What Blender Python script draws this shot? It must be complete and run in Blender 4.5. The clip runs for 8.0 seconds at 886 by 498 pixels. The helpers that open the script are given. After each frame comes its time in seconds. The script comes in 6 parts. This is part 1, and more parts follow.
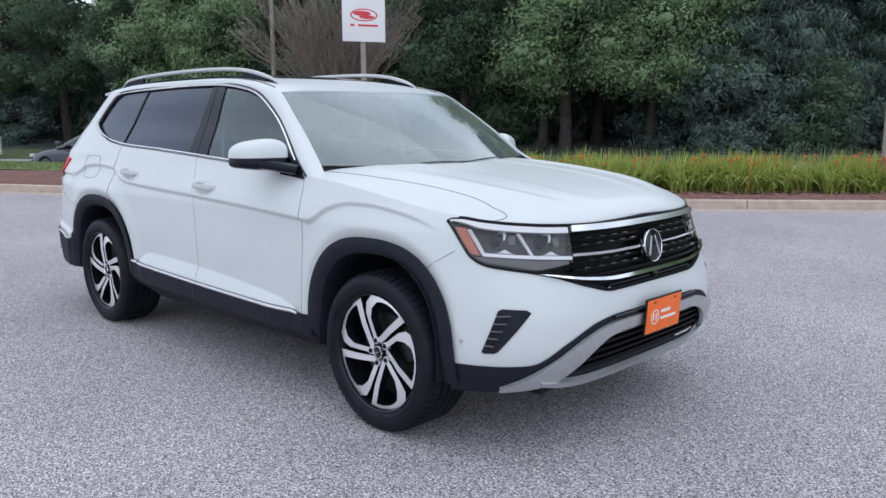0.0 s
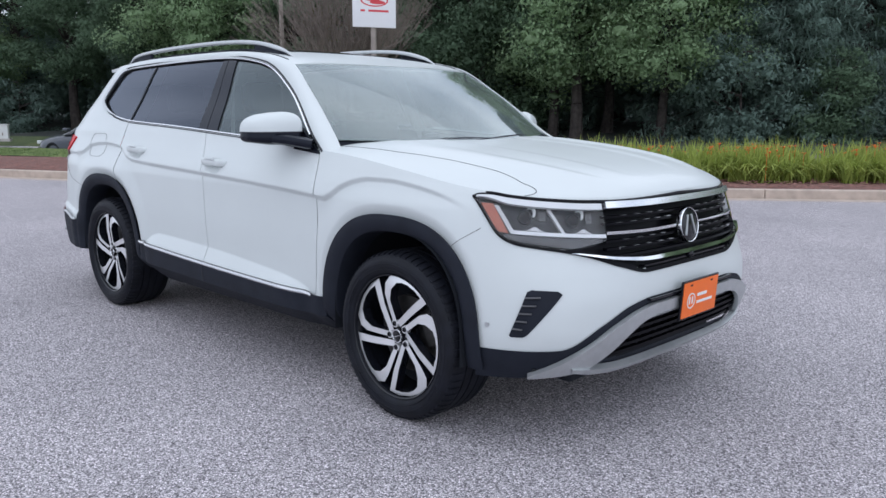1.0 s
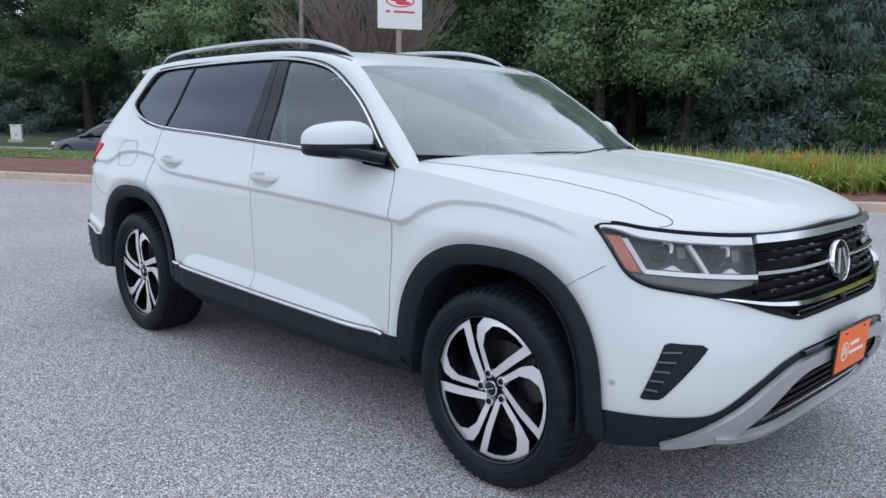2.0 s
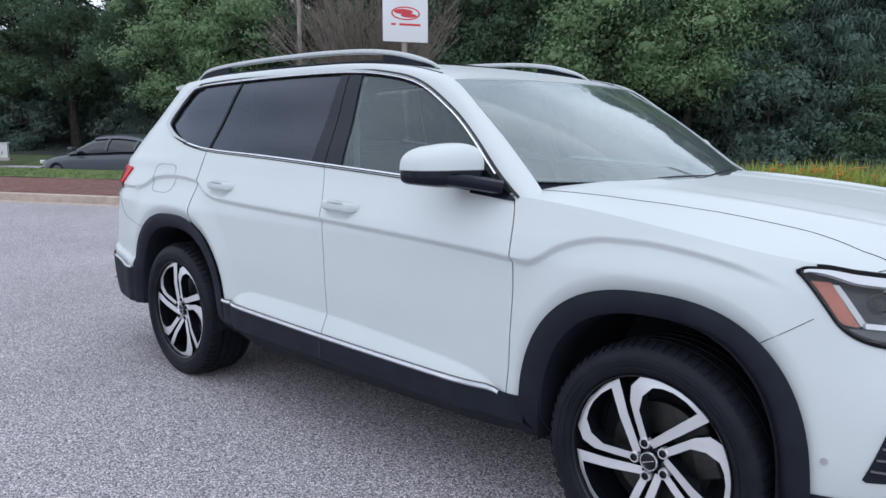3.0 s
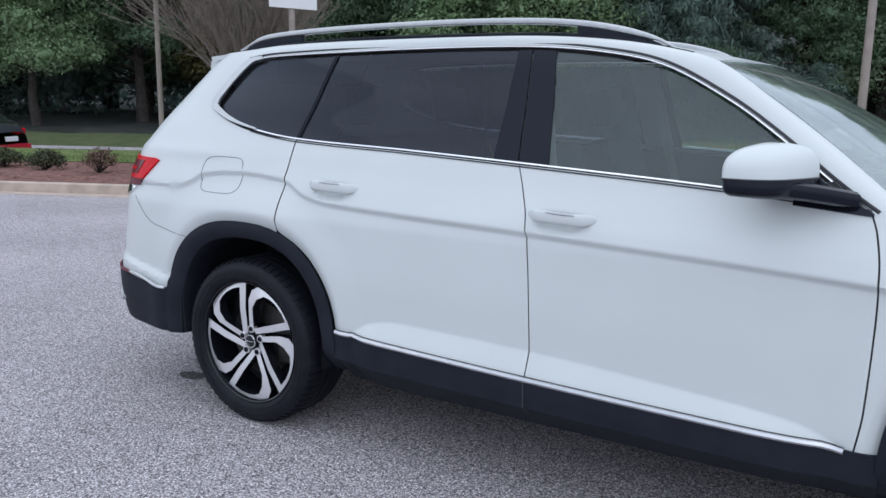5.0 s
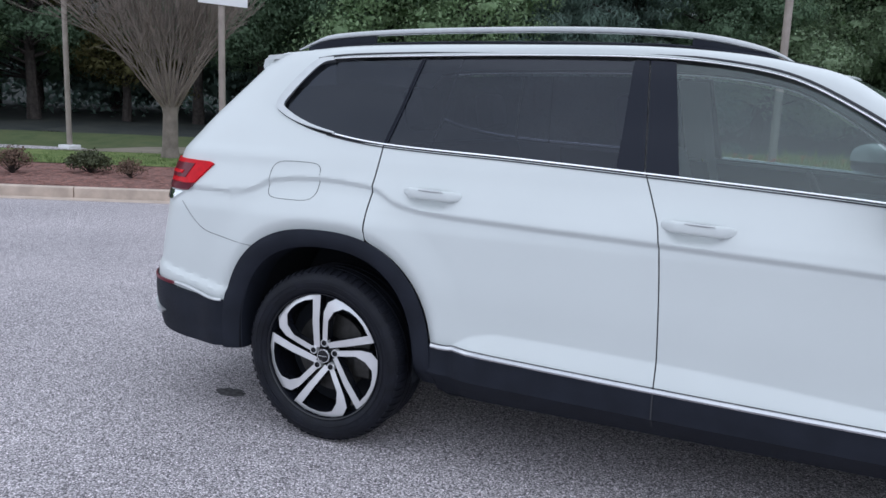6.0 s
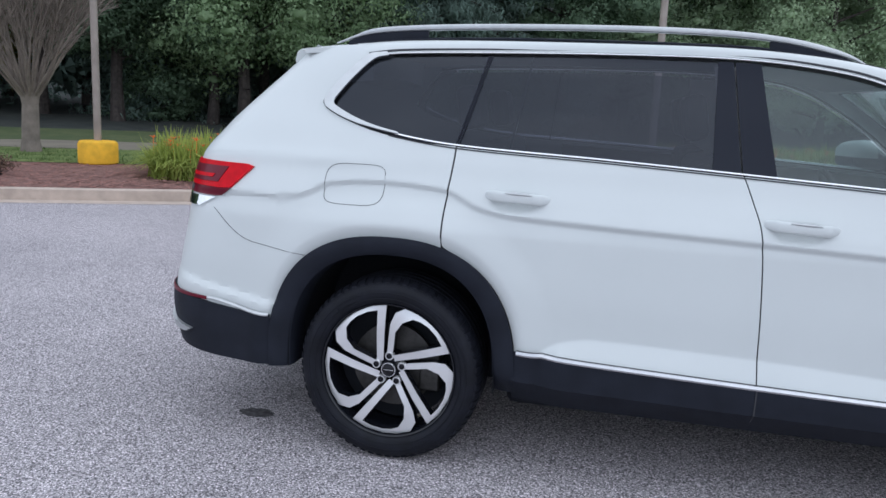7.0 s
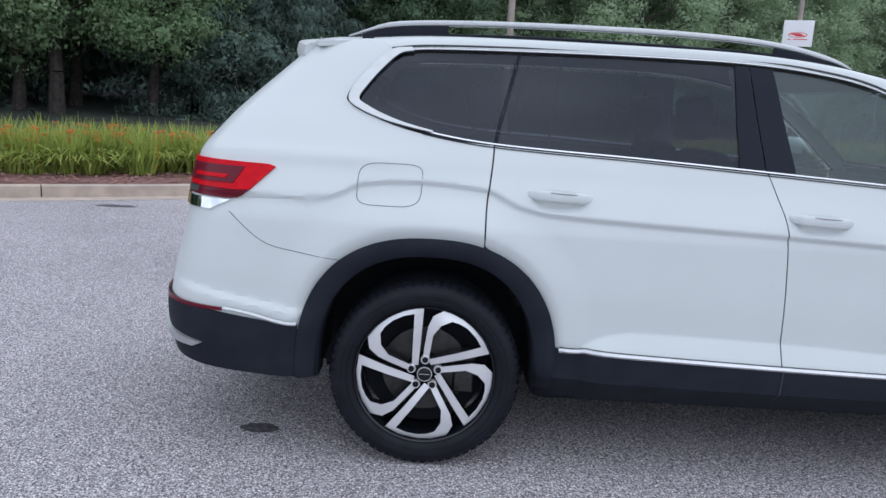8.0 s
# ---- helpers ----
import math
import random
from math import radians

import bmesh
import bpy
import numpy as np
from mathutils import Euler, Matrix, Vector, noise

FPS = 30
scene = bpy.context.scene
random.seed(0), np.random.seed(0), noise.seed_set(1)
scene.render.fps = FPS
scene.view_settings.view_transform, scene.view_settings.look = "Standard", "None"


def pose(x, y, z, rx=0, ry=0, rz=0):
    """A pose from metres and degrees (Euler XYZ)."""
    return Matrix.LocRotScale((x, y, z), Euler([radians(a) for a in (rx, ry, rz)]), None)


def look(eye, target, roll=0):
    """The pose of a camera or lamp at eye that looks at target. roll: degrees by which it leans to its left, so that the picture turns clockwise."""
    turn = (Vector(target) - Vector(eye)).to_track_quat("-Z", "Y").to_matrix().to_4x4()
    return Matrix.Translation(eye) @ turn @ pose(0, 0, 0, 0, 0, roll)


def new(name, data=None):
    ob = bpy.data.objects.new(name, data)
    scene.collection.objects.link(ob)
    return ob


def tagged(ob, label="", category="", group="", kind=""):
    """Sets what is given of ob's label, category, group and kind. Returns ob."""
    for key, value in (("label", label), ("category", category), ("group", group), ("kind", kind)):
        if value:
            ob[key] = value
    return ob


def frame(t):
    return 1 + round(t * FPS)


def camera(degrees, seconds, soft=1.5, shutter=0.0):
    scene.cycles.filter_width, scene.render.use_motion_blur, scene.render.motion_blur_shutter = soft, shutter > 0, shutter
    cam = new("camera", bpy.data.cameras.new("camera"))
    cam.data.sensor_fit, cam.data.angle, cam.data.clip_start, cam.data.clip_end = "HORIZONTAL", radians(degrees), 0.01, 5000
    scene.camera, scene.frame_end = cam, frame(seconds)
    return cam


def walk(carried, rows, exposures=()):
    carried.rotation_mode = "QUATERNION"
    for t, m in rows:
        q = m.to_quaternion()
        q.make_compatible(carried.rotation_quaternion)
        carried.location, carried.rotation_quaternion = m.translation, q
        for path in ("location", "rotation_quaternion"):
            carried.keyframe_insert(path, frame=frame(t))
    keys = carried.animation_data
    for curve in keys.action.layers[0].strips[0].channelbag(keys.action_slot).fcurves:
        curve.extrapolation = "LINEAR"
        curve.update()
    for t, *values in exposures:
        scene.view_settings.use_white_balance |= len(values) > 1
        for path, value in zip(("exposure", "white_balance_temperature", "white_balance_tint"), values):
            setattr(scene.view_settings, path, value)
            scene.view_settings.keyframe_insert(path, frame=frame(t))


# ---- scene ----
cam = camera(58.1, 8.0)
PATH = [
    (0, (5.699, -3.29, 1.443), (4.318, -1.88, 1.121), -0.2),
    (0.5, (5.656, -3.262, 1.374), (4.275, -1.855, 1.039), -0.1),
    (1, (5.514, -3.208, 1.352), (4.124, -1.812, 1.01), 0.1),
    (1.5, (5.226, -3.124, 1.359), (3.816, -1.747, 1.018), 0.1),
    (1.7, (5.079, -3.095, 1.38), (3.675, -1.714, 1.034), 0.5),
    (2.8, (4.324, -3.037, 1.374), (2.916, -1.647, 1.083), 0.5),
    (3, (4.165, -3.079, 1.402), (2.784, -1.665, 1.1), 0.1),
    (3.5, (3.72, -3.059, 1.401), (2.406, -1.585, 1.08), -0.1),
    (4, (3.3, -3.139, 1.401), (2.081, -1.587, 1.077), 0.4),
    (4.5, (2.907, -3.352, 1.422), (1.786, -1.728, 1.095), 1.0),
    (4.7, (2.763, -3.383, 1.44), (1.678, -1.739, 1.088), 0.7),
    (5.8, (1.894, -3.699, 1.457), (1.057, -1.917, 1.106), 2.3),
    (6, (1.753, -3.755, 1.438), (0.97, -1.948, 1.09), 2.3),
    (6.5, (1.301, -3.801, 1.438), (0.686, -1.932, 1.081), 2.4),
    (7, (0.856, -3.908, 1.441), (0.432, -1.987, 1.082), 2.6),
    (7.5, (0.439, -4.003, 1.456), (0.246, -2.046, 1.092), 2.9),
    (8, (-0.011, -3.948, 1.44), (0.025, -1.982, 1.073), 3.4),
]
walk(cam, [(t, look(eye, target, roll)) for t, eye, target, roll in PATH], [(0.0, 0.17, 6060, 11), (3.0, 0.15, 5980, 10), (8.0, 0.17, 5980, 10)])

# ---------------------------------------------------------------- world, sun, exposure
world = bpy.data.worlds.new("overcast_sky")
scene.world = world
world.use_nodes = True
wn, wl = world.node_tree.nodes, world.node_tree.links
bg = wn["Background"]
sky = wn.new("ShaderNodeTexSky")
sky.sky_type = "NISHITA"
sky.sun_disc = False
sky.sun_elevation = radians(58)
sky.sun_rotation = radians(128)
sky.dust_density = 1.0
sky_grey = wn.new("ShaderNodeMix")
sky_grey.data_type = "RGBA"
sky_grey.inputs["Factor"].default_value = 0.90
cloud = wn.new("ShaderNodeTexNoise")
cloud.inputs["Scale"].default_value = 2.2
cloud.inputs["Detail"].default_value = 4
cloud_ramp = wn.new("ShaderNodeValToRGB")
cloud_ramp.color_ramp.elements[0].position = 0.38
cloud_ramp.color_ramp.elements[0].color = (5.2, 5.7, 6.6, 1)
cloud_ramp.color_ramp.elements[1].position = 0.66
cloud_ramp.color_ramp.elements[1].color = (10.6, 10.9, 11.4, 1)
wl.new(cloud.outputs["Fac"], cloud_ramp.inputs["Fac"])
wl.new(sky.outputs["Color"], sky_grey.inputs[6])
wl.new(cloud_ramp.outputs["Color"], sky_grey.inputs[7])
wl.new(sky_grey.outputs[2], bg.inputs["Color"])
bg.inputs["Strength"].default_value = 0.121
sun = new("sun", bpy.data.lights.new("sun", "SUN"))
sun.data.energy, sun.data.angle, sun.data.color = 0.6, radians(120), (1.0, 0.985, 0.96)
sun.matrix_world = look((0, 0, 30), (-9, 7, 0))


# ---------------------------------------------------------------- materials
def mat(name, color, rough=0.5, metal=0.0, coat=0.0, trans=0.0, spec=0.5, vary=0.0, scale=20.0, bump=0.0, bump_scale=200.0, color2=None, rand=0.0, ior=1.45):
    m = bpy.data.materials.new(name)
    m.use_nodes = True
    n, l = m.node_tree.nodes, m.node_tree.links
    b = n["Principled BSDF"]
    b.inputs["Base Color"].default_value = (*color, 1)
    b.inputs["Roughness"].default_value = rough
    b.inputs["Metallic"].default_value = metal
    b.inputs["Coat Weight"].default_value = coat
    b.inputs["Coat Roughness"].default_value = 0.04
    b.inputs["Transmission Weight"].default_value = trans
    b.inputs["Specular IOR Level"].default_value = spec
    b.inputs["IOR"].default_value = ior
    tc = n.new("ShaderNodeTexCoord")
    out = None
    if vary or color2:
        t1 = n.new("ShaderNodeTexNoise")
        t1.inputs["Scale"].default_value = scale
        t1.inputs["Detail"].default_value = 6
        l.new(tc.outputs["Object"], t1.inputs["Vector"])
        r = n.new("ShaderNodeValToRGB")
        c2 = color2 or tuple(min(1, c * (1 + vary)) for c in color)
        c1 = color if color2 else tuple(c * (1 - vary) for c in color)
        r.color_ramp.elements[0].position, r.color_ramp.elements[0].color = 0.35, (*c1, 1)
        r.color_ramp.elements[1].position, r.color_ramp.elements[1].color = 0.65, (*c2, 1)
        l.new(t1.outputs["Fac"], r.inputs["Fac"])
        out = r.outputs["Color"]
    if rand:
        g = n.new("ShaderNodeNewGeometry")
        o = n.new("ShaderNodeObjectInfo")
        a = n.new("ShaderNodeMath")
        a.operation = "ADD"
        l.new(g.outputs["Random Per Island"], a.inputs[0])
        l.new(o.outputs["Random"], a.inputs[1])
        h = n.new("ShaderNodeMapRange")
        h.inputs[1].default_value, h.inputs[2].default_value = 0, 2
        h.inputs[3].default_value, h.inputs[4].default_value = 1 - rand, 1 + rand
        l.new(a.outputs[0], h.inputs[0])
        hs = n.new("ShaderNodeHueSaturation")
        l.new(h.outputs[0], hs.inputs["Value"])
        if out:
            l.new(out, hs.inputs["Color"])
        else:
            hs.inputs["Color"].default_value = (*color, 1)
        out = hs.outputs["Color"]
    if out:
        l.new(out, b.inputs["Base Color"])
    if bump:
        t2 = n.new("ShaderNodeTexNoise")
        t2.inputs["Scale"].default_value = bump_scale
        t2.inputs["Detail"].default_value = 4
        l.new(tc.outputs["Object"], t2.inputs["Vector"])
        bp = n.new("ShaderNodeBump")
        bp.inputs["Strength"].default_value = bump
        bp.inputs["Distance"].default_value = 0.01
        l.new(t2.outputs["Fac"], bp.inputs["Height"])
        l.new(bp.outputs["Normal"], b.inputs["Normal"])
    return m


PAINT = mat("white_paint", (0.625, 0.655, 0.652), 0.36, coat=0.20, spec=0.3, vary=0.012, scale=3)
STRIPMAT = mat("dark_satin_strip", (0.62, 0.62, 0.64), 0.25, metal=0.9, vary=0.05, scale=20)
CLAD = mat("black_grained_plastic", (0.015, 0.0175, 0.026), 0.60, spec=0.20, vary=0.15, scale=9, bump=0.15, bump_scale=900)
GLOSSBLACK = mat("piano_black", (0.008, 0.008, 0.011), 0.14, coat=0.15, spec=0.35)
PILLAR = mat("pillar_black", (0.008, 0.009, 0.014), 0.16, spec=0.28)
PILLAR.node_tree.nodes["Principled BSDF"].inputs["Specular Tint"].default_value = (0.78, 0.84, 1.0, 1)
DARK = mat("dark_cavity_plastic", (0.006, 0.008, 0.013), 0.8)
SEAM = mat("panel_gap_rubber", (0.045, 0.046, 0.052), 0.8)
CHROME = mat("chrome", (0.86, 0.87, 0.88), 0.06, metal=1.0)
BRIGHT = mat("bright_trim", (0.88, 0.89, 0.91), 0.24, metal=0.9)


def pane(name, tint, base, sky_veil=0.0, gloss=(0.85, 0.96, 1.0)):
    """Thin clear glass: tinted see-through, a mirror share that grows towards grazing, and a pale diffuse share
    painted in for sky glare.
    """
    m = bpy.data.materials.new(name)
    m.use_nodes = True
    n, l = m.node_tree.nodes, m.node_tree.links
    n.remove(n["Principled BSDF"])
    tr = n.new("ShaderNodeBsdfTransparent")
    tr.inputs["Color"].default_value = (*tint, 1)
    df = n.new("ShaderNodeBsdfDiffuse")
    df.inputs["Color"].default_value = (0.60, 0.66, 0.65, 1)
    m1 = n.new("ShaderNodeMixShader")
    m1.inputs[0].default_value = sky_veil
    l.new(tr.outputs[0], m1.inputs[1])
    l.new(df.outputs[0], m1.inputs[2])
    gl = n.new("ShaderNodeBsdfGlossy")
    gl.inputs["Color"].default_value = (*gloss, 1)
    gl.inputs["Roughness"].default_value = 0.0
    lw = n.new("ShaderNodeLayerWeight")
    lw.inputs["Blend"].default_value = 0.5
    pw = n.new("ShaderNodeMath")
    pw.operation = "POWER"
    pw.inputs[1].default_value = 3.5
    l.new(lw.outputs["Facing"], pw.inputs[0])
    ma = n.new("ShaderNodeMath")
    ma.operation = "MULTIPLY_ADD"
    ma.inputs[1].default_value, ma.inputs[2].default_value = 0.75, base
    l.new(pw.outputs[0], ma.inputs[0])
    m2 = n.new("ShaderNodeMixShader")
    l.new(ma.outputs[0], m2.inputs[0])
    l.new(m1.outputs[0], m2.inputs[1])
    l.new(gl.outputs[0], m2.inputs[2])
    l.new(m2.outputs[0], n["Material Output"].inputs["Surface"])
    return m


WSGLASS = pane("windscreen_glass", (0.72, 0.78, 0.76), 0.085, 0.12, (0.94, 0.98, 1.0))
SATIN = mat("satin_silver_paint", (0.54, 0.555, 0.56), 0.36, metal=0.75, vary=0.04, scale=30)
ALU = mat("machined_aluminium", (0.84, 0.84, 0.85), 0.24, metal=0.65, vary=0.02, scale=20)
RIMBLACK = mat("gloss_black_wheel", (0.008, 0.009, 0.013), 0.25, coat=0.2, spec=0.35)
TYRE = mat("tyre_rubber", (0.008, 0.009, 0.014), 0.58, spec=0.26, vary=0.25, scale=14, bump=0.12, bump_scale=120)
IRON = mat("brake_iron", (0.07, 0.068, 0.066), 0.45, metal=0.8, vary=0.2, scale=30)
GLASS = pane("clear_glass", (0.50, 0.58, 0.57), 0.050, 0.060)
TINT = pane("privacy_glass", (0.24, 0.25, 0.295), 0.043, 0.004, (0.80, 0.86, 1.0))
LENS = mat("lamp_lens", (0.97, 0.97, 0.97), 0.0, trans=1.0, ior=1.3)
AMBER = mat("amber_reflector", (0.40, 0.105, 0.06), 0.3, coat=0.4, vary=0.15, scale=120)
REDLENS = mat("red_lens", (0.55, 0.0015, 0.010), 0.35, coat=0.05, spec=0.12, vary=0.1, scale=40)
REDDARK = mat("dark_red_lens", (0.12, 0.004, 0.016), 0.3, coat=0.15, spec=0.2)
DRL = mat("light_guide_white", (0.66, 0.67, 0.69), 0.3, coat=0.3)
LAMPDARK = mat("lamp_reflector_dark", (0.030, 0.031, 0.036), 0.22, metal=0.5)
SMOKE = mat("smoked_lamp_floor", (0.032, 0.026, 0.028), 0.3, coat=0.3, vary=0.2, scale=60)
GRILLE = mat("grille_black", (0.004, 0.004, 0.006), 0.42, spec=0.12)
LAMPGREY = mat("lamp_bezel_grey", (0.105, 0.105, 0.112), 0.34, metal=0.4)
ORANGE = mat("orange_plate", (0.90, 0.165, 0.018), 0.4, vary=0.03, scale=15)
WHITEPRINT = mat("white_print", (0.82, 0.80, 0.78), 0.5)
LEATHER = mat("dark_upholstery", (0.035, 0.035, 0.038), 0.6, vary=0.2, scale=18, bump=0.1, bump_scale=300)
TRIMGREY = mat("light_cabin_trim", (0.40, 0.40, 0.39), 0.7, vary=0.06, scale=8)
DASH = mat("dash_plastic", (0.045, 0.045, 0.05), 0.65, vary=0.15, scale=12)


# ---------------------------------------------------------------- mesh helpers
def mesh_of(name, verts, faces, material, sharp=35.0, mats=None, fmat=None):
    me = bpy.data.meshes.new(name)
    me.from_pydata([tuple(v) for v in verts], [], faces)
    for mm in (mats or [material]):
        me.materials.append(mm)
    if fmat:
        me.polygons.foreach_set("material_index", fmat)
    me.validate()
    bm = bmesh.new()
    bm.from_mesh(me)
    bmesh.ops.recalc_face_normals(bm, faces=bm.faces)
    lim = radians(sharp)
    for f in bm.faces:
        f.smooth = True
    for e in bm.edges:
        if len(e.link_faces) == 2 and e.calc_face_angle(0) > lim:
            e.smooth = False
    bm.to_mesh(me)
    bm.free()
    return me


def add(name, data, parent=None, label="", m=None):
    ob = new(name, data)
    if m is not None:
        ob.matrix_basis = m
    if parent is not None:
        ob.parent = parent
    if label:
        ob["label"] = label
    return ob


def thing(name, label, category, m=None, group="", kind=""):
    ob = new(name)
    ob.empty_display_size = 0.1
    if m is not None:
        ob.matrix_basis = m
    return tagged(ob, label, category, group, kind)


def part(name, bm, material, parent, label="", sharp=35.0):
    me = bpy.data.meshes.new(name)
    bmesh.ops.recalc_face_normals(bm, faces=bm.faces)
    for f in bm.faces:
        f.smooth = True
    for e in bm.edges:
        if len(e.link_faces) == 2 and e.calc_face_angle(0) > radians(sharp):
            e.smooth = False
    bm.to_mesh(me)
    bm.free()
    me.materials.append(material)
    return add(name, me, parent, label)


def curve(*pts):
    """A smooth monotone curve through (x, y) pairs."""
    xs = np.array([p[0] for p in pts], float)
    ys = np.array([p[1] for p in pts], float)
    h = np.diff(xs)
    d = np.diff(ys) / h
    s = np.zeros(len(xs))
    s[0], s[-1] = d[0], d[-1]
    for i in range(1, len(xs) - 1):
        if d[i - 1] * d[i] > 0:
            a, b = 2 * h[i] + h[i - 1], h[i] + 2 * h[i - 1]
            s[i] = (a + b) / (a / d[i - 1] + b / d[i])

    def at(x):
        if x <= xs[0]:
            return float(ys[0])
        if x >= xs[-1]:
            return float(ys[-1])
        i = int(np.searchsorted(xs, x) - 1)
        t = (x - xs[i]) / h[i]
        return float((1 + 2 * t) * (1 - t) ** 2 * ys[i] + t * (1 - t) ** 2 * h[i] * s[i] + t * t * (3 - 2 * t) * ys[i + 1] + t * t * (t - 1) * h[i] * s[i + 1])
    return at


def path_of(*pts):
    """A smooth curve through points of any dimension, by 0..1 along its length (Catmull-Rom)."""
    p = [np.array(q, float) for q in pts]
    ln = [0.0]
    for a, b in zip(p, p[1:]):
        ln.append(ln[-1] + float(np.linalg.norm(b - a)))
    total = ln[-1]

    def at(t):
        s = min(max(t, 0), 1) * total
        i = 0
        while i < len(p) - 2 and s > ln[i + 1]:
            i += 1
        u = (s - ln[i]) / (ln[i + 1] - ln[i])
        p1, p2 = p[i], p[i + 1]
        p0 = p[i - 1] if i else 2 * p1 - p2
        p3 = p[i + 2] if i + 2 < len(p) else 2 * p2 - p1
        return 0.5 * ((2 * p1) + (p2 - p0) * u + (2 * p0 - 5 * p1 + 4 * p2 - p3) * u * u + (3 * p1 - p0 - 3 * p2 + p3) * u ** 3)
    return at


def line_of(*pts):
    """A polyline through points, by 0..1 along its length."""
    p = [np.array(q, float) for q in pts]
    ln = np.cumsum([0.0] + [float(np.linalg.norm(b - a)) for a, b in zip(p, p[1:])])

    def at(t):
        s = min(max(t, 0), 1) * ln[-1]
        return np.array([np.interp(s, ln, [q[k] for q in p]) for k in range(len(p[0]))])
    return at


def smooth(t):
    t = min(max(t, 0.0), 1.0)
    return t * t * (3 - 2 * t)


def sheet(name, fn, n, m, material, parent=None, label="", thick=0.0, sharp=35.0, keep=None):
    """A grid of fn(u, v), u and v in 0..1; with thick a skirt runs back along the normal, closed behind."""
    us, vs = [i / n for i in range(n + 1)], [j / m for j in range(m + 1)]
    P = np.array([[fn(u, v) for v in vs] for u in us], float)
    verts = [tuple(P[i, j]) for i in range(n + 1) for j in range(m + 1)]
    idx = lambda i, j: i * (m + 1) + j
    faces = []
    for i in range(n):
        for j in range(m):
            if keep is None or keep((us[i] + us[i + 1]) / 2, (vs[j] + vs[j + 1]) / 2):
                faces.append((idx(i, j), idx(i + 1, j), idx(i + 1, j + 1), idx(i, j + 1)))
    if thick:
        du = np.gradient(P, axis=0)
        dv = np.gradient(P, axis=1)
        N = np.cross(du, dv)
        N /= np.linalg.norm(N, axis=2, keepdims=True) + 1e-9
        k = len(verts)
        verts += [tuple(P[i, j] - N[i, j] * thick) for i in range(n + 1) for j in range(m + 1)]
        for f in list(faces):
            faces.append(tuple(a + k for a in reversed(f)))
        ring = [idx(i, 0) for i in range(n + 1)] + [idx(n, j) for j in range(1, m + 1)] + [idx(i, m) for i in range(n - 1, -1, -1)] + [idx(0, j) for j in range(m - 1, 0, -1)]
        for a, b in zip(ring, ring[1:] + ring[:1]):
            faces.append((a, b, b + k, a + k))
    return add(name, mesh_of(name, verts, faces, material, sharp), parent, label)


def sweep(name, pts, prof, material, parent=None, label="", closed=False, up=(0, 0, 1), cap=True, sharp=35.0):
    """Sweeps a closed profile of (side, up) points along 3D points."""
    pts = [Vector(p) for p in pts]
    verts, faces, k = [], [], 0
    for i, p in enumerate(pts):
        a = pts[(i - 1) % len(pts)] if closed or i else p
        b = pts[(i + 1) % len(pts)] if closed or i < len(pts) - 1 else p
        t = (b - a).normalized()
        s = t.cross(Vector(up)).normalized()
        w = s.cross(t).normalized()
        f = prof(i / max(1, len(pts) - 1)) if callable(prof) else prof
        k = len(f)
        verts += [p + s * q[0] + w * q[1] for q in f]
    n = len(pts)
    for i in range(n if closed else n - 1):
        j = (i + 1) % n
        faces += [(i * k + q, i * k + (q + 1) % k, j * k + (q + 1) % k, j * k + q) for q in range(k)]
    if cap and not closed:
        faces += [tuple(range(k)), tuple((n - 1) * k + q for q in reversed(range(k)))]
    return add(name, mesh_of(name, verts, faces, material, sharp), parent, label)


def oval(a, b, k=10, power=2.0):
    out = []
    for i in range(k):
        c, s = math.cos(2 * math.pi * i / k), math.sin(2 * math.pi * i / k)
        out.append((a * math.copysign(abs(c) ** (2 / power), c), b * math.copysign(abs(s) ** (2 / power), s)))
    return out


def lathe(name, prof, material, parent=None, label="", seg=64, sharp=35.0, m=None, mats=None, pick=None):
    """Turns (radius, depth) points about the y axis."""
    verts, faces, fm, k = [], [], [], len(prof)
    for i in range(seg):
        a = 2 * math.pi * i / seg
        verts += [(r * math.cos(a), d, r * math.sin(a)) for r, d in prof]
    for i in range(seg):
        j = (i + 1) % seg
        for q in range(k - 1):
            faces.append((i * k + q, i * k + q + 1, j * k + q + 1, j * k + q))
            fm.append(pick[q] if pick else 0)
    return add(name, mesh_of(name, verts, faces, material, sharp, mats, fm if pick else None), parent, label, m)


def box(bm, x0, x1, y0, y1, z0, z1, bevel=0.0):
    r = bmesh.ops.create_cube(bm, size=1.0, matrix=Matrix.LocRotScale(((x0 + x1) / 2, (y0 + y1) / 2, (z0 + z1) / 2), None, (x1 - x0, y1 - y0, z1 - z0)))
    if bevel:
        es = list({e for v in r["verts"] for e in v.link_edges})
        bmesh.ops.bevel(bm, geom=es, offset=bevel, segments=3, affect="EDGES", profile=0.6)
    return bm

# ---------------------------------------------------------------- the car's outer surface
# x runs forward from the rear axle, y to the car's left, z up from the ground
AX, WHEEL_Z = 2.98, 0.375
FX0, RX0 = 2.6, 0.3                                      # where nose and tail begin to round
W0 = curve((0.20, 0.940), (0.35, 0.962), (0.50, 0.972), (0.62, 0.975), (0.80, 0.983), (0.95, 0.988), (1.02, 0.972), (1.08, 0.947), (1.16, 0.912), (1.22, 0.890),
           (1.30, 0.854), (1.42, 0.793), (1.62, 0.704), (1.66, 0.680), (1.70, 0.638), (1.73, 0.585))
XF = curve((0.20, 3.67), (0.30, 3.765), (0.40, 3.822), (0.50, 3.852), (0.60, 3.862), (0.70, 3.850), (0.80, 3.825), (0.90, 3.805), (1.0, 3.780), (1.06, 3.75))
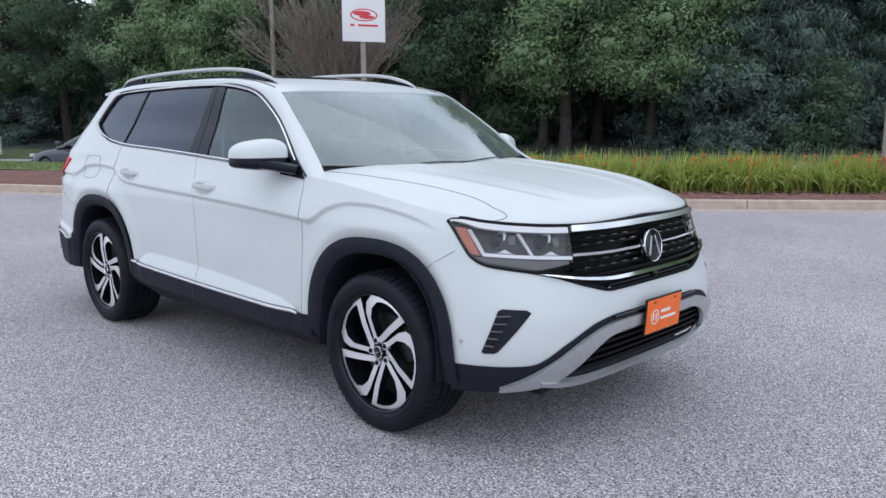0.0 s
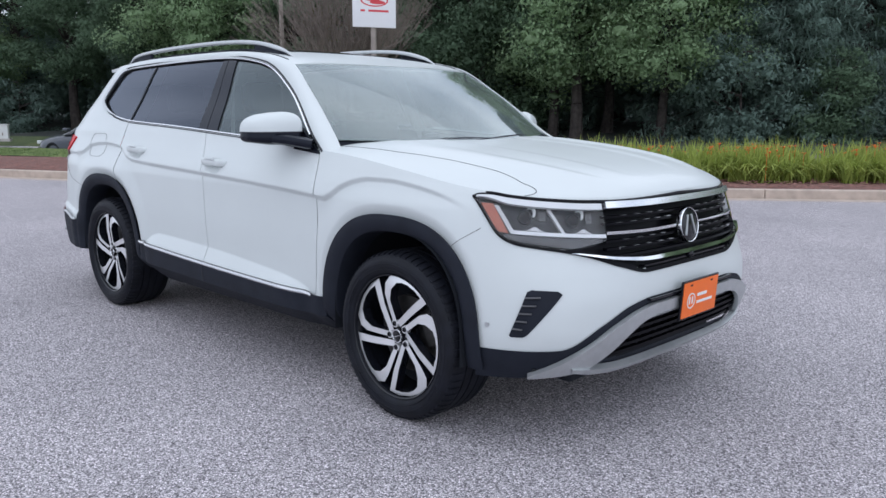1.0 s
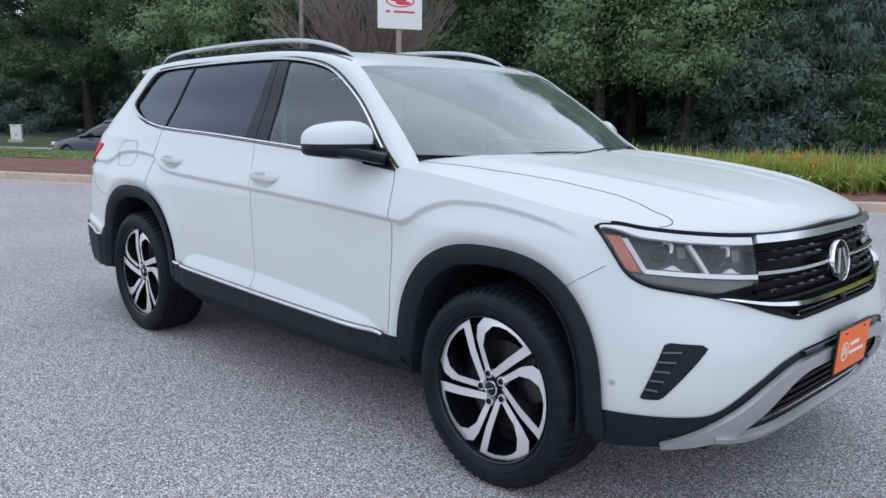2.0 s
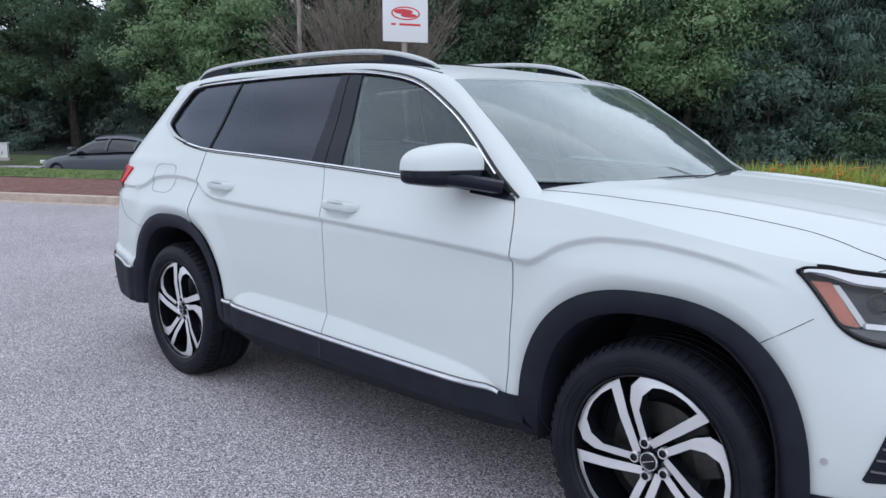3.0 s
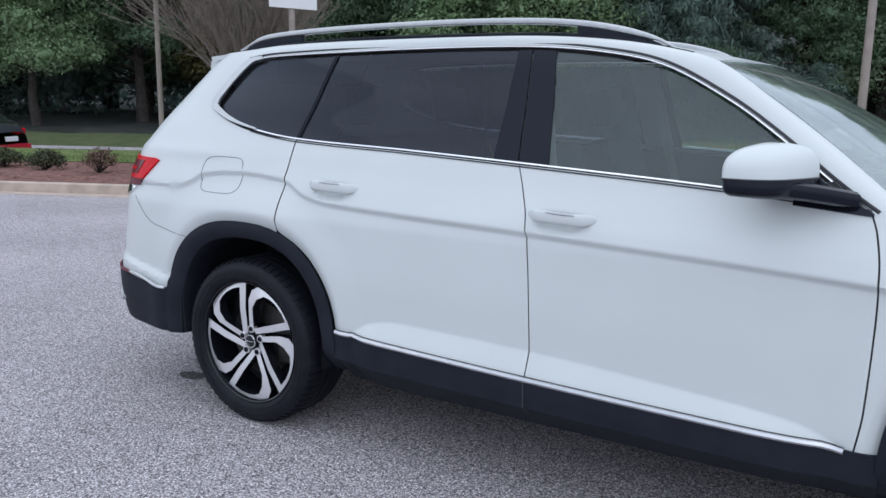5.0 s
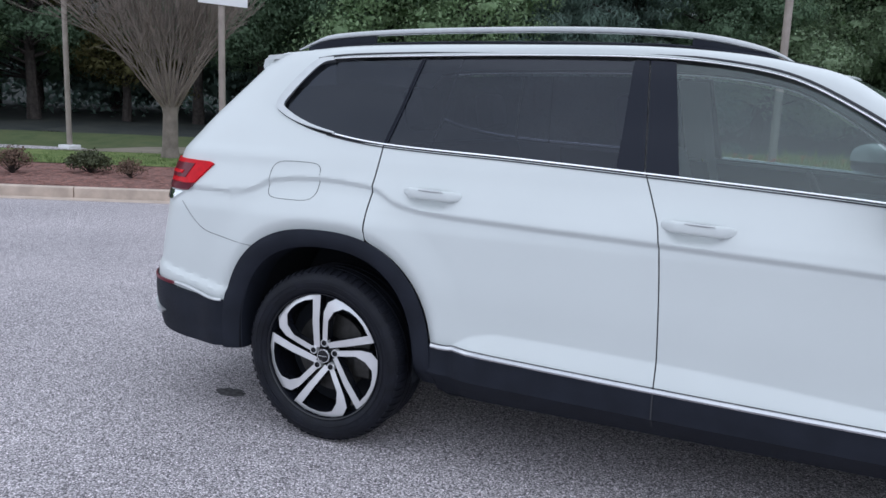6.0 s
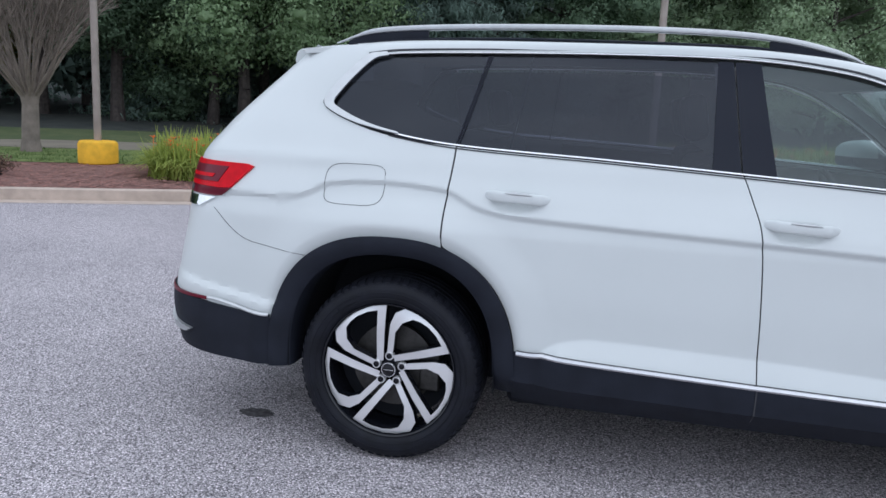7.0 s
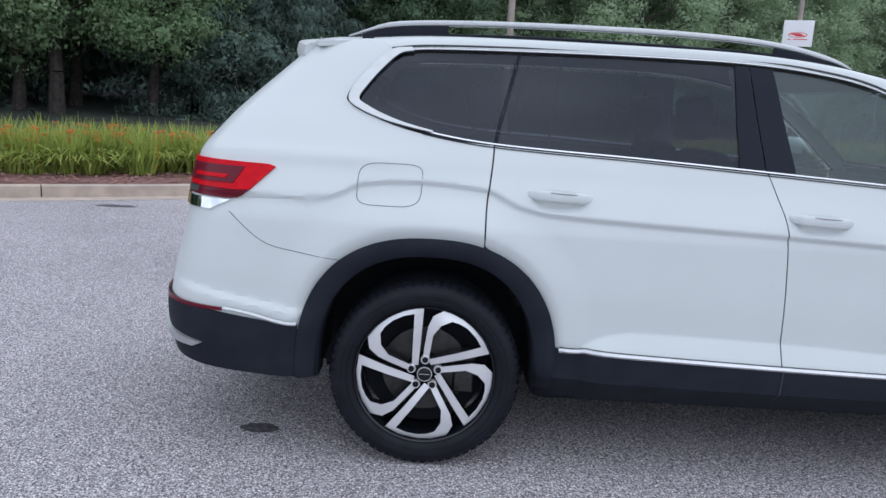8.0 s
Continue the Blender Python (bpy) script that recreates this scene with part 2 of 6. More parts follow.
NF = curve((0.20, 4.0), (0.45, 4.4), (0.60, 4.1), (0.80, 3.5), (1.0, 3.0), (1.15, 2.7))
XR = curve((0.20, -0.98), (0.40, -1.08), (0.55, -1.105), (0.70, -1.085), (0.94, -1.03), (1.165, -1.0), (1.30, -0.905), (1.60, -0.60), (1.70, -0.50))
NR = 6.0
ZC = curve((-1.0, 1.055), (-0.45, 1.06), (-0.376, 1.074), (-0.272, 1.122), (-0.05, 1.138), (0.195, 1.122), (0.33, 1.066), (0.45, 1.045), (0.77, 1.03), (1.35, 1.012),
           (2.44, 0.966), (2.50, 0.961), (2.55, 0.978), (2.62, 1.020), (2.70, 1.050), (2.80, 1.067), (2.92, 1.068), (3.05, 1.057), (3.2, 1.030), (3.4, 0.965))
ZK = curve((0.54, 0.48), (0.60, 0.525), (0.69, 0.572), (0.80, 0.592), (1.34, 0.582), (1.98, 0.545), (2.24, 0.519), (2.40, 0.47))
ZT = curve((2.30, 1.172), (2.45, 1.163), (2.7, 1.142), (3.0, 1.103), (3.3, 1.052), (3.5, 1.024), (3.7, 1.010), (3.8, 1.006))
BELT = curve((-0.36, 1.415), (-0.28, 1.370), (-0.20, 1.345), (-0.07, 1.310), (0.216, 1.273), (0.8, 1.249), (1.29, 1.226), (1.94, 1.192), (2.39, 1.158))
STRIP = curve((0.48, 0.522), (1.363, 0.496), (2.42, 0.474))
ARCH_A, ARCH_B, ARCH_Z, ARCH_P = 0.495, 0.513, 0.40, 2.4
ARCHES = ((0.0, ARCH_A, ARCH_B), (AX - 0.012, 0.476, 0.503))   # middle, half width and height of each opening


def arch_top(x):
    """Height of the wheel opening's edge above x, or None beside it."""
    for c, a, b in ARCHES:
        if abs(x - c) < a:
            return ARCH_Z + b * (1 - (abs(x - c) / a) ** ARCH_P) ** (1 / ARCH_P)
    return None


def feature(x, z):
    """Creases, flares and hollows pressed into the sides, metres outward."""
    f = 0.0
    fade = (1 - smooth((x - 3.15) / 0.25)) * smooth((x + 1.0) / 0.3)
    d = ZC(x) - z
    f -= 0.021 * smooth(d / 0.028) * (1 - 0.55 * smooth((d - 0.04) / 0.30)) * fade
    for c, a, b in ARCHES:
        if z > 0.3:
            rho = (abs((x - c) / a) ** ARCH_P + abs(max(z - ARCH_Z, 0) / b) ** ARCH_P) ** (1 / ARCH_P)
            f += (0.014 * (1 - smooth((rho - 1.10) / 0.26)) - 0.017 * (1 - smooth((rho - 1.0) / 0.115))) * (1 - smooth((x - 3.3) / 0.2))
    if 0.4 < x < 2.5:
        rise = ZK(x) - STRIP(x)
        f += 0.041 * min(max((ZK(x) - z) / max(rise, 0.012), 0.0), 1.0) * min(max(rise, 0.0) / 0.05, 1.0)
    f += 0.007 * math.exp(-((z - 1.205) / 0.030) ** 2) * smooth((0.05 - x) / 0.4)
    if x < -0.4:
        f += 0.020 * smooth((0.615 + 0.13 * (-0.45 - x) - z) / 0.024) * smooth((-0.42 - x) / 0.1)
    for xc, zc in ((1.47, 1.066), (0.47, 1.102)):
        f -= 0.034 * math.exp(-((x - xc) / 0.062) ** 4 - ((z - zc + 0.020) / 0.028) ** 4)
    return f


def half(x, z):
    w = W0(z)
    if x > FX0:
        q = min((x - FX0) / (XF(z) - FX0), 1.0)
        return w * max(1 - q ** NF(z), 0.0) ** (1 / NF(z))
    if x < RX0:
        q = min((RX0 - x) / (RX0 - XR(z)), 1.0)
        return w * max(1 - q ** NR, 0.0) ** (1 / NR)
    return w


def side(x, z, off=0.0, s=-1):
    """A point of the side at x, z; s is -1 on the car's right."""
    def p(a, b):
        return Vector((a, s * (half(a, b) + feature(a, b)), b))
    q = p(x, z)
    if off:
        e = 0.012
        n = (p(x + e, z) - p(x - e, z)).cross(p(x, z + e) - p(x, z - e)).normalized()
        if n.y * s < 0:
            n = -n
        q = q + n * off
    return q


def front(a, z, off=0.0):
    """A point of the nose; a is the bearing in degrees from straight ahead about (FX0, 0), positive to the car's right."""
    def p(b, h):
        c, sn = math.cos(radians(b)), math.sin(radians(b))
        n, A, w = NF(h), XF(h) - FX0, W0(h)
        r = ((abs(c) / A) ** n + (abs(sn) / w) ** n) ** (-1 / n)
        x = FX0 + r * c
        return Vector((x, -(r * sn + (feature(x, h) if sn > 0 else -feature(x, h)) * smooth((abs(sn) - 0.3) / 0.35)), h))
    q = p(a, z)
    if off:
        n = (p(a + 0.5, z) - p(a - 0.5, z)).cross(p(a, z + 0.01) - p(a, z - 0.01)).normalized()
        if n.x * math.cos(radians(a)) - n.y * math.sin(radians(a)) < 0:
            n = -n
        q = q + n * off
    return q


def rear(a, z, off=0.0):
    """A point of the tail; a is the bearing from straight back about (RX0, 0), positive to the car's right."""
    def p(b, h):
        c, sn = math.cos(radians(b)), math.sin(radians(b))
        A, w = RX0 - XR(h), W0(h)
        r = ((abs(c) / A) ** NR + (abs(sn) / w) ** NR) ** (-1 / NR)
        x = RX0 - r * c
        return Vector((x, -(r * sn + (feature(x, h) if sn > 0 else -feature(x, h)) * smooth((abs(sn) - 0.3) / 0.35)), h))
    q = p(a, z)
    if off:
        n = (p(a + 0.5, z) - p(a - 0.5, z)).cross(p(a, z + 0.01) - p(a, z - 0.01)).normalized()
        if n.x * math.cos(radians(a)) + n.y * math.sin(radians(a)) > 0:
            n = -n
        q = q + n * off
    return q


def ruled(mapping, A, B, off=0.0):
    """fn for sheet(): between two curves in the mapping's own coordinates."""
    def fn(u, v):
        a, b = A(u), B(u)
        q = [a[k] + (b[k] - a[k]) * v for k in range(2)]
        return mapping(q[0], q[1], off)
    return fn


car = thing("parked_suv", "white three-row sport utility vehicle with black cladding, parked on asphalt", "car")

# nose with wheel-side fenders
EDGE_F = curve((0.44, 2.418), (0.60, 2.436), (0.85, 2.440), (1.0, 2.435), (1.10, 2.418), (1.17, 2.392))
LAMP_BOT = curve((0, 0.700), (15, 0.700), (22, 0.735), (29, 0.785), (33.8, 0.808), (38, 0.822), (41, 0.832), (43, 0.848), (44.6, 0.873), (46, 0.917), (47.5, 0.967), (48.6, 1.000), (49.2, 1.015))
LAMP_TOP = curve((0, 0.999), (20, 0.992), (28, 0.996), (36, 1.006), (42, 1.018), (46.0, 1.029), (47.6, 1.029), (48.6, 1.023), (49.2, 1.016))
SPLIT = 50.0


def nose_top(a):
    z = 1.02
    for _ in range(6):
        z = ZT(front(a, z).x)
    return z


def column_low(mapping, a, floor):
    """Lowest height of a nose column that stays outside the wheel opening."""
    z = 1.0
    while z > floor:
        x = mapping(a, z).x
        if z < (arch_top(x) or 0.0):
            return z
        z -= 0.004
    return floor


LOWS = {}


def nose_fn(u, v):
    a = -SPLIT + 2 * SPLIT * u
    k = round(abs(a), 4)
    if k not in LOWS:
        LOWS[k] = (column_low(front, k, 0.34), nose_top(k))
    lo, hi = LOWS[k]
    return front(a, lo + (hi - lo) * v)


def nose_keep(u, v):
    p = nose_fn(u, v)
    a = abs(-SPLIT + 2 * SPLIT * u)
    return not (LAMP_BOT(a) + 0.014 < p.z < LAMP_TOP(a) - 0.010 and a < 48.6) and not (abs(a) < 27 and 0.33 < p.z < 0.50)


sheet("front_bumper", nose_fn, 320, 90, PAINT, car, keep=nose_keep)

for s in (-1, 1):
    def fender_fn(u, v, s=s):
        n1 = 0.55
        if u < n1:
            a = SPLIT + (90 - SPLIT) * u / n1
            k = round(a, 4)
            if k not in LOWS:
                LOWS[k] = (column_low(front, k, 0.46), nose_top(k))
            lo, hi = LOWS[k]
            z = lo + (hi - lo) * v
            p = front(a, z)
            return (p.x, s * abs(p.y), p.z)
        t = (u - n1) / (1 - n1)
        x = FX0 + (2.443 - FX0) * t
        for _ in range(3):
            lo = max(arch_top(x) or 0.46, 0.46)
            z = lo + (ZT(x) - lo) * v
            x = FX0 + (EDGE_F(z) + 0.003 - FX0) * t
        return side(x, z, s=s)
    sheet("front_fender", fender_fn, 120, 84, PAINT, car)

for g in (1, -1):
    sweep("bumper_gap", [front(g * (47.4 + 0.9 * i), 0.895 - 0.012 * i, 0.0004) for i in range(8)], oval(0.0011, 0.0010, 6), SEAM, car)

# bonnet
HZ = curve((2.3, 1.222), (2.65, 1.208), (2.9, 1.192), (3.2, 1.165), (3.45, 1.130), (3.6, 1.098), (3.7, 1.066), (3.755, 1.036), (3.782, 1.008))


def hood_z(x, v):
    k = abs(v)
    z = HZ(x) - (HZ(x) - ZT(x)) * k ** (3.2 + 1.2 * smooth((2.80 - x) / 0.38))
    fade = smooth((3.74 - x) / 0.35)
    z += 0.012 * fade * smooth((x - 2.45) / 0.35) * (smooth((k - 0.56) / 0.05) - smooth((k - 0.64) / 0.16)) - 0.006 * fade * (1 - smooth((k - 0.30) / 0.05))
    return z


def hood_fn(u, v):
    k = 2 * v - 1
    w = min(abs(k) * 1.10, 1.0)
    xs = 2.418 + 0.245 * (1 - w * w) - 0.06 * smooth((abs(k) - 0.88) / 0.12)
    xe = 3.7785
    x = xs + (xe - xs) * (1 - (1 - u) ** 1.9)
    y = k * half(x, ZT(x))
    return (x, y, hood_z(x, k))


BONNET_EDGE = curve((2.36, 0.930), (2.5, 0.885), (2.6, 0.858), (2.7, 0.832), (2.8, 0.815), (2.9, 0.795), (3.0, 0.785), (3.1, 0.777), (3.2, 0.778), (3.3, 0.785), (3.4, 0.82), (3.475, 0.872))
sheet("bonnet", hood_fn, 70, 80, PAINT, car)


def seam(name, pts, r=0.0028, parent=None):
    return sweep(name, pts, [(-r, -r), (r, -r), (r, r * 0.45), (-r, r * 0.45)], SEAM, parent or car)


for s in (-1, 1):
    pts = []
    for i in range(40):
        x = 2.44 + (3.475 - 2.44) * i / 39
        k = BONNET_EDGE(x)
        pts.append((x, s * k * half(x, ZT(x)), hood_z(x, k) + 0.0008))
    q0, q2 = Vector(pts[-1]), front(-s * 39.3, nose_top(39.3))
    q1 = Vector((3.59, q0.y * 0.975, 0))
    for i in range(1, 11):
        t = i / 10
        x, y = [(1 - t) ** 2 * q0[k] + 2 * t * (1 - t) * q1[k] + t * t * q2[k] for k in (0, 1)]
        pts.append((x, y, hood_z(x, min(abs(y) / half(x, ZT(x)), 1)) + 0.001))
    seam("bonnet_gap", pts, 0.0013)

# doors
EDGE_B = curve((0.44, 1.384), (0.60, 1.380), (0.90, 1.364), (1.05, 1.346), (1.15, 1.312), (1.24, 1.276))


def edge_r(z):
    base = 0.200 + 0.020 * smooth((z - 1.0) / 0.28)
    q = max(1 - (max(z - ARCH_Z, 0) / ARCH_B) ** ARCH_P, 0) ** (1 / ARCH_P)
    a = ARCH_A * q + 0.012
    return (base ** 8 + a ** 8) ** 0.125


def door_fn(xa, xb, s):
    def fn(u, v):
        x = 1.0
        for _ in range(4):
            lo, hi = STRIP(x) - 0.012, BELT(x) + 0.004
            z = lo + (hi - lo) * v
            x = xa(z) + 0.0025 + (xb(z) - xa(z) - 0.005) * u
        return side(x, z, s=s)
    return fn


HANDLE = lambda t: [(a, b * (0.66 + 0.34 * smooth(min(t, 1 - t) / 0.12))) for a, b in oval(0.013, 0.0205, 16, 3.0)]
for s in (-1, 1):
    fd = sheet("front_door", door_fn(EDGE_B, EDGE_F, s), 80, 124, PAINT, car, thick=0.012)
    rd = sheet("rear_door", door_fn(edge_r, EDGE_B, s), 90, 124, PAINT, car, thick=0.012)
    for d, x0, zc in ((fd, 1.362, 1.073), (rd, 0.362, 1.109)):
        pts = []
        for i in range(17):
            t = i / 16
            p = side(x0 + 0.232 * t, zc - 0.008 * t, s=s)
            base = W0(zc)
            p.y = s * (base - 0.006 + 0.035 * smooth(min(t, 1 - t) / 0.17))
            pts.append(p)
        hd = sweep("handle", pts, HANDLE, PAINT, d, "white painted pull handle")
        sweep("handle_inset", [p + Vector((0, s * 0.0075, 0.0165)) for p in pts[5:13]], lambda t: [(a, b * (0.35 + 0.65 * smooth(min(t, 1 - t) / 0.3))) for a, b in oval(0.0078, 0.0062, 8, 3.0)], SATIN, hd, "grey inset along the handle's top")
    for nm, xs in (("door_gap", lambda z: EDGE_F(z) + 0.001), ("door_gap", lambda z: EDGE_B(z)), ("door_gap", lambda z: edge_r(z) - 0.001)):
        pts = []
        for i in range(40):
            z = 0.46 + i / 39 * (BELT(xs(1.2)) - 0.46)
            p = side(xs(z), z, -0.006, s)
            pts.append(p)
        sweep(nm, pts, [(-0.0015, -0.003), (0.0015, -0.003), (0.0015, 0.003), (-0.0015, 0.003)], SEAM, car, up=(0, s, 0))

# quarter panels and tail
Q_X = rear(30, 1.20).x
Q_A = math.degrees(math.atan2(0.97, RX0 + 0.505))


def q_low_top(x):
    return 1.20 + 0.081 * min(max((x - Q_X) / (0.222 - Q_X), 0), 1)


for s in (-1, 1):
    def q_low(u, v, s=s):
        n1 = 0.5
        if u < n1:
            t = u / n1
            x = 0.198 + (-0.50 - 0.198) * t
            for _ in range(4):
                z0 = max(arch_top(x) or 0.54, 0.54)
                z = z0 + (q_low_top(x) - z0) * v
                xa = edge_r(z) - 0.004 if z > 0.93 else 0.198
                x = xa + (rear(Q_A, z).x - xa) * t
            return side(x, z, s=s)
        a0 = Q_A
        a = a0 + (26 - a0) * (u - n1) / (1 - n1)
        top = q_low_top(rear(a, 1.2).x)
        z = 0.54 + (top - 0.54) * v
        p = rear(a, z)
        return (p.x, s * abs(p.y), p.z)
    sheet("rear_quarter", q_low, 90, 50, PAINT, car)
    CQ = path_of((0.222, 1.277), (0.05, 1.290), (-0.10, 1.315), (-0.23, 1.352), (-0.33, 1.400), (-0.362, 1.425), (-0.34, 1.475), (-0.28, 1.55), (-0.215, 1.615), (-0.185, 1.640), (-0.16, 1.672))

    def q_up(u, v, s=s):
        c = CQ(u)
        z1 = 1.20 + (1.648 - 1.20) * u - 0.004 * (1 - smooth(u / 0.03))
        p = rear(30, z1)
        x, z = c[0] + (p.x - c[0]) * v, c[1] + (z1 - c[1]) * v
        if v > 0.98:
            return (p.x, s * abs(p.y), p.z)
        return side(x, z, s=s)
    sheet("rear_pillar", q_up, 60, 40, PAINT, car)


def tail_fn(u, v):
    return rear(-31 + 62 * u, 0.54 + (1.672 - 0.54) * v)


hatch = sheet("tailgate", tail_fn, 40, 60, PAINT, car)
sheet("rear_window", ruled(rear, lambda u: (-24 + 48 * u, 1.24), lambda u: (-24 + 48 * u, 1.58), 0.006), 16, 10, GLOSSBLACK, hatch, thick=0.004)

# roof
RZ = curve((-0.62, 1.662), (-0.3, 1.698), (0.2, 1.728), (0.7, 1.738), (1.2, 1.724), (1.55, 1.684), (1.8, 1.640), (1.97, 1.603))
RE = curve((-0.62, 1.634), (-0.2, 1.668), (0.0, 1.688), (0.5, 1.699), (1.2, 1.695), (1.5, 1.675), (1.72, 1.641), (1.82, 1.615), (1.89, 1.593))
RY = curve((-0.62, 0.652), (-0.25, 0.656), (0.0, 0.638), (0.3, 0.633), (1.2, 0.637), (1.5, 0.642), (1.72, 0.660), (1.89, 0.687))


def roof_fn(u, v, off=0.0):
    k = 2 * v - 1
    xe = 1.89 + 0.075 * (1 - k * k)
    xs = -0.50 - 0.08 * (1 - k * k)
    x = xs + (xe - xs) * u
    xx = min(x, 1.89)
    e = RE(xx)
    c = RZ(x)
    return (x, k * RY(xx), c - (c - e) * abs(k) ** 2.6 + off)


roof = sheet("roof", roof_fn, 60, 40, PAINT, car, thick=0.02)
sheet("sunroof_glass", lambda u, v: roof_fn(0.30 + 0.50 * u, 0.19 + 0.62 * v, 0.004), 20, 20, GLOSSBLACK, roof, "black tinted panoramic sunroof glass", thick=0.004)

# spoiler over the tailgate
SPOIL = [(0.32, 0.048), (0.16, 0.036), (0.0, 0.012), (-0.012, 0.002), (-0.020, -0.028), (-0.012, -0.060), (0.020, -0.085), (0.10, -0.125), (0.32, -0.10)]
sweep("roof_spoiler", [(-0.592 - 0.045 * (1 - (k / 12) ** 2) + 0.05 * abs(k / 12) ** 4, 0.60 * k / 12, 1.637 + 0.018 * (1 - (k / 12) ** 2) - 0.012 * abs(k / 12) ** 6) for k in range(-12, 13)], SPOIL, PAINT, car, "white roof spoiler lip")

# side frames: roof edge and windscreen pillar in one sweep
FRAME_D = path_of((-0.20, 1.622), (-0.05, 1.640), (0.31, 1.652), (0.80, 1.660), (1.22, 1.657), (1.51, 1.632), (1.735, 1.583), (1.955, 1.474), (2.129, 1.360), (2.294, 1.236), (2.405, 1.160), (2.45, 1.135))
FRAME_E = path_of((-0.28, 0.615, 1.672), (-0.05, 0.622, 1.690), (0.31, 0.632, 1.6975), (0.8, 0.6375, 1.699), (1.2, 0.637, 1.695), (1.5, 0.642, 1.675), (1.72, 0.660, 1.641), (1.896, 0.690, 1.592), (2.07, 0.734, 1.480), (2.25, 0.779, 1.352), (2.425, 0.824, 1.212), (2.475, 0.845, 1.172))
for s in (-1, 1):
    def frame_fn(u, v, s=s):
        d = FRAME_D(u)
        a = side(d[0], d[1], s=s)
        e = FRAME_E(u)
        b = Vector((e[0], s * e[1], e[2]))
        p = a.lerp(b, v)
        bul = 0.016 * math.sin(math.pi * v)
        return p + Vector((0.3 * bul * smooth((u - 0.6) / 0.2), s * bul * 0.8, bul * 0.7))
    sheet("side_frame", frame_fn, 80, 12, PAINT, car, thick=0.006)
    # gutter strip beside the roof skin
    seam("roof_gap", [(FRAME_E(i / 60)[0], s * (FRAME_E(i / 60)[1] - 0.002), FRAME_E(i / 60)[2] + 0.001) for i in range(2, 44)], 0.004)

# windscreen
def ws(u, v, off=0.0):
    k = 2 * u - 1
    y = k * (0.822 + (0.688 - 0.822) * v)
    x = 2.423 + (1.893 - 2.423) * v + (1 - k * k) * (0.245 + (0.075 - 0.245) * v)
    z = 1.213 + (1.592 - 1.213) * v + (1 - k * k) * (-0.013 + (0.010 + 0.013) * v) + 0.02 * math.sin(math.pi * v)
    return Vector((x, y, z)) + Vector((0.57, 0, 0.82)) * off


wsc = sheet("windscreen", lambda u, v: ws(u, v), 30, 20, WSGLASS, car, "clear laminated windscreen glass", thick=0.004)
wsc.visible_shadow = False
for nm, A, B in (("windscreen_band", lambda u: (u, 0.0), lambda u: (u, 0.035)), ("windscreen_band", lambda u: (u, 0.965), lambda u: (u, 1.0)),
                 ("windscreen_band", lambda u: (0.0, u), lambda u: (0.010, u)), ("windscreen_band", lambda u: (0.990, u), lambda u: (1.0, u))):
    sheet(nm, lambda u, v, A=A, B=B: ws(A(u)[0] + (B(u)[0] - A(u)[0]) * v, A(u)[1] + (B(u)[1] - A(u)[1]) * v, -0.006), 30, 2, GLOSSBLACK, wsc)
sheet("cowl", lambda u, v: ws(u, -0.10 + 0.11 * v, -0.014), 30, 4, CLAD, car, "black plastic cowl panel")
for a, b, c in (((2.665, -0.10, 1.196), (2.61, 0.28, 1.206), (2.52, 0.60, 1.210)), ((2.535, -0.58, 1.192), (2.62, -0.30, 1.202), (2.655, 0.05, 1.204))):
    w = sweep("wiper", [Vector(a).lerp(Vector(c), t / 8) + Vector((0.03 * math.sin(math.pi * t / 8), 0, 0.012 * math.sin(math.pi * t / 8))) for t in range(9)], oval(0.005, 0.005, 8), CLAD, car)

# side glass
TOPL = curve((-0.36, 1.42), (-0.30, 1.500), (-0.20, 1.606), (-0.12, 1.622), (0.0, 1.629), (0.31, 1.641), (0.80, 1.649), (1.22, 1.646), (1.51, 1.621), (1.735, 1.572), (1.955, 1.463), (2.129, 1.349), (2.294, 1.225), (2.39, 1.155))
LINE_C = lambda z: 0.216 + (z - 1.277) * 0.246
LINE_B = lambda z: 1.273 - (z - 1.237) * 0.112


def glass_fn(xa, xb, s, off, inset=0.005, top=TOPL):
    def fn(u, v):
        x = 0.0
        z = 1.4
        for _ in range(5):
            x = xa(z) + (xb(z) - xa(z)) * u
            lo, hi = BELT(x) + inset, top(x) - inset
            z = lo + (hi - lo) * v
        return side(x, z, off, s)
    return fn


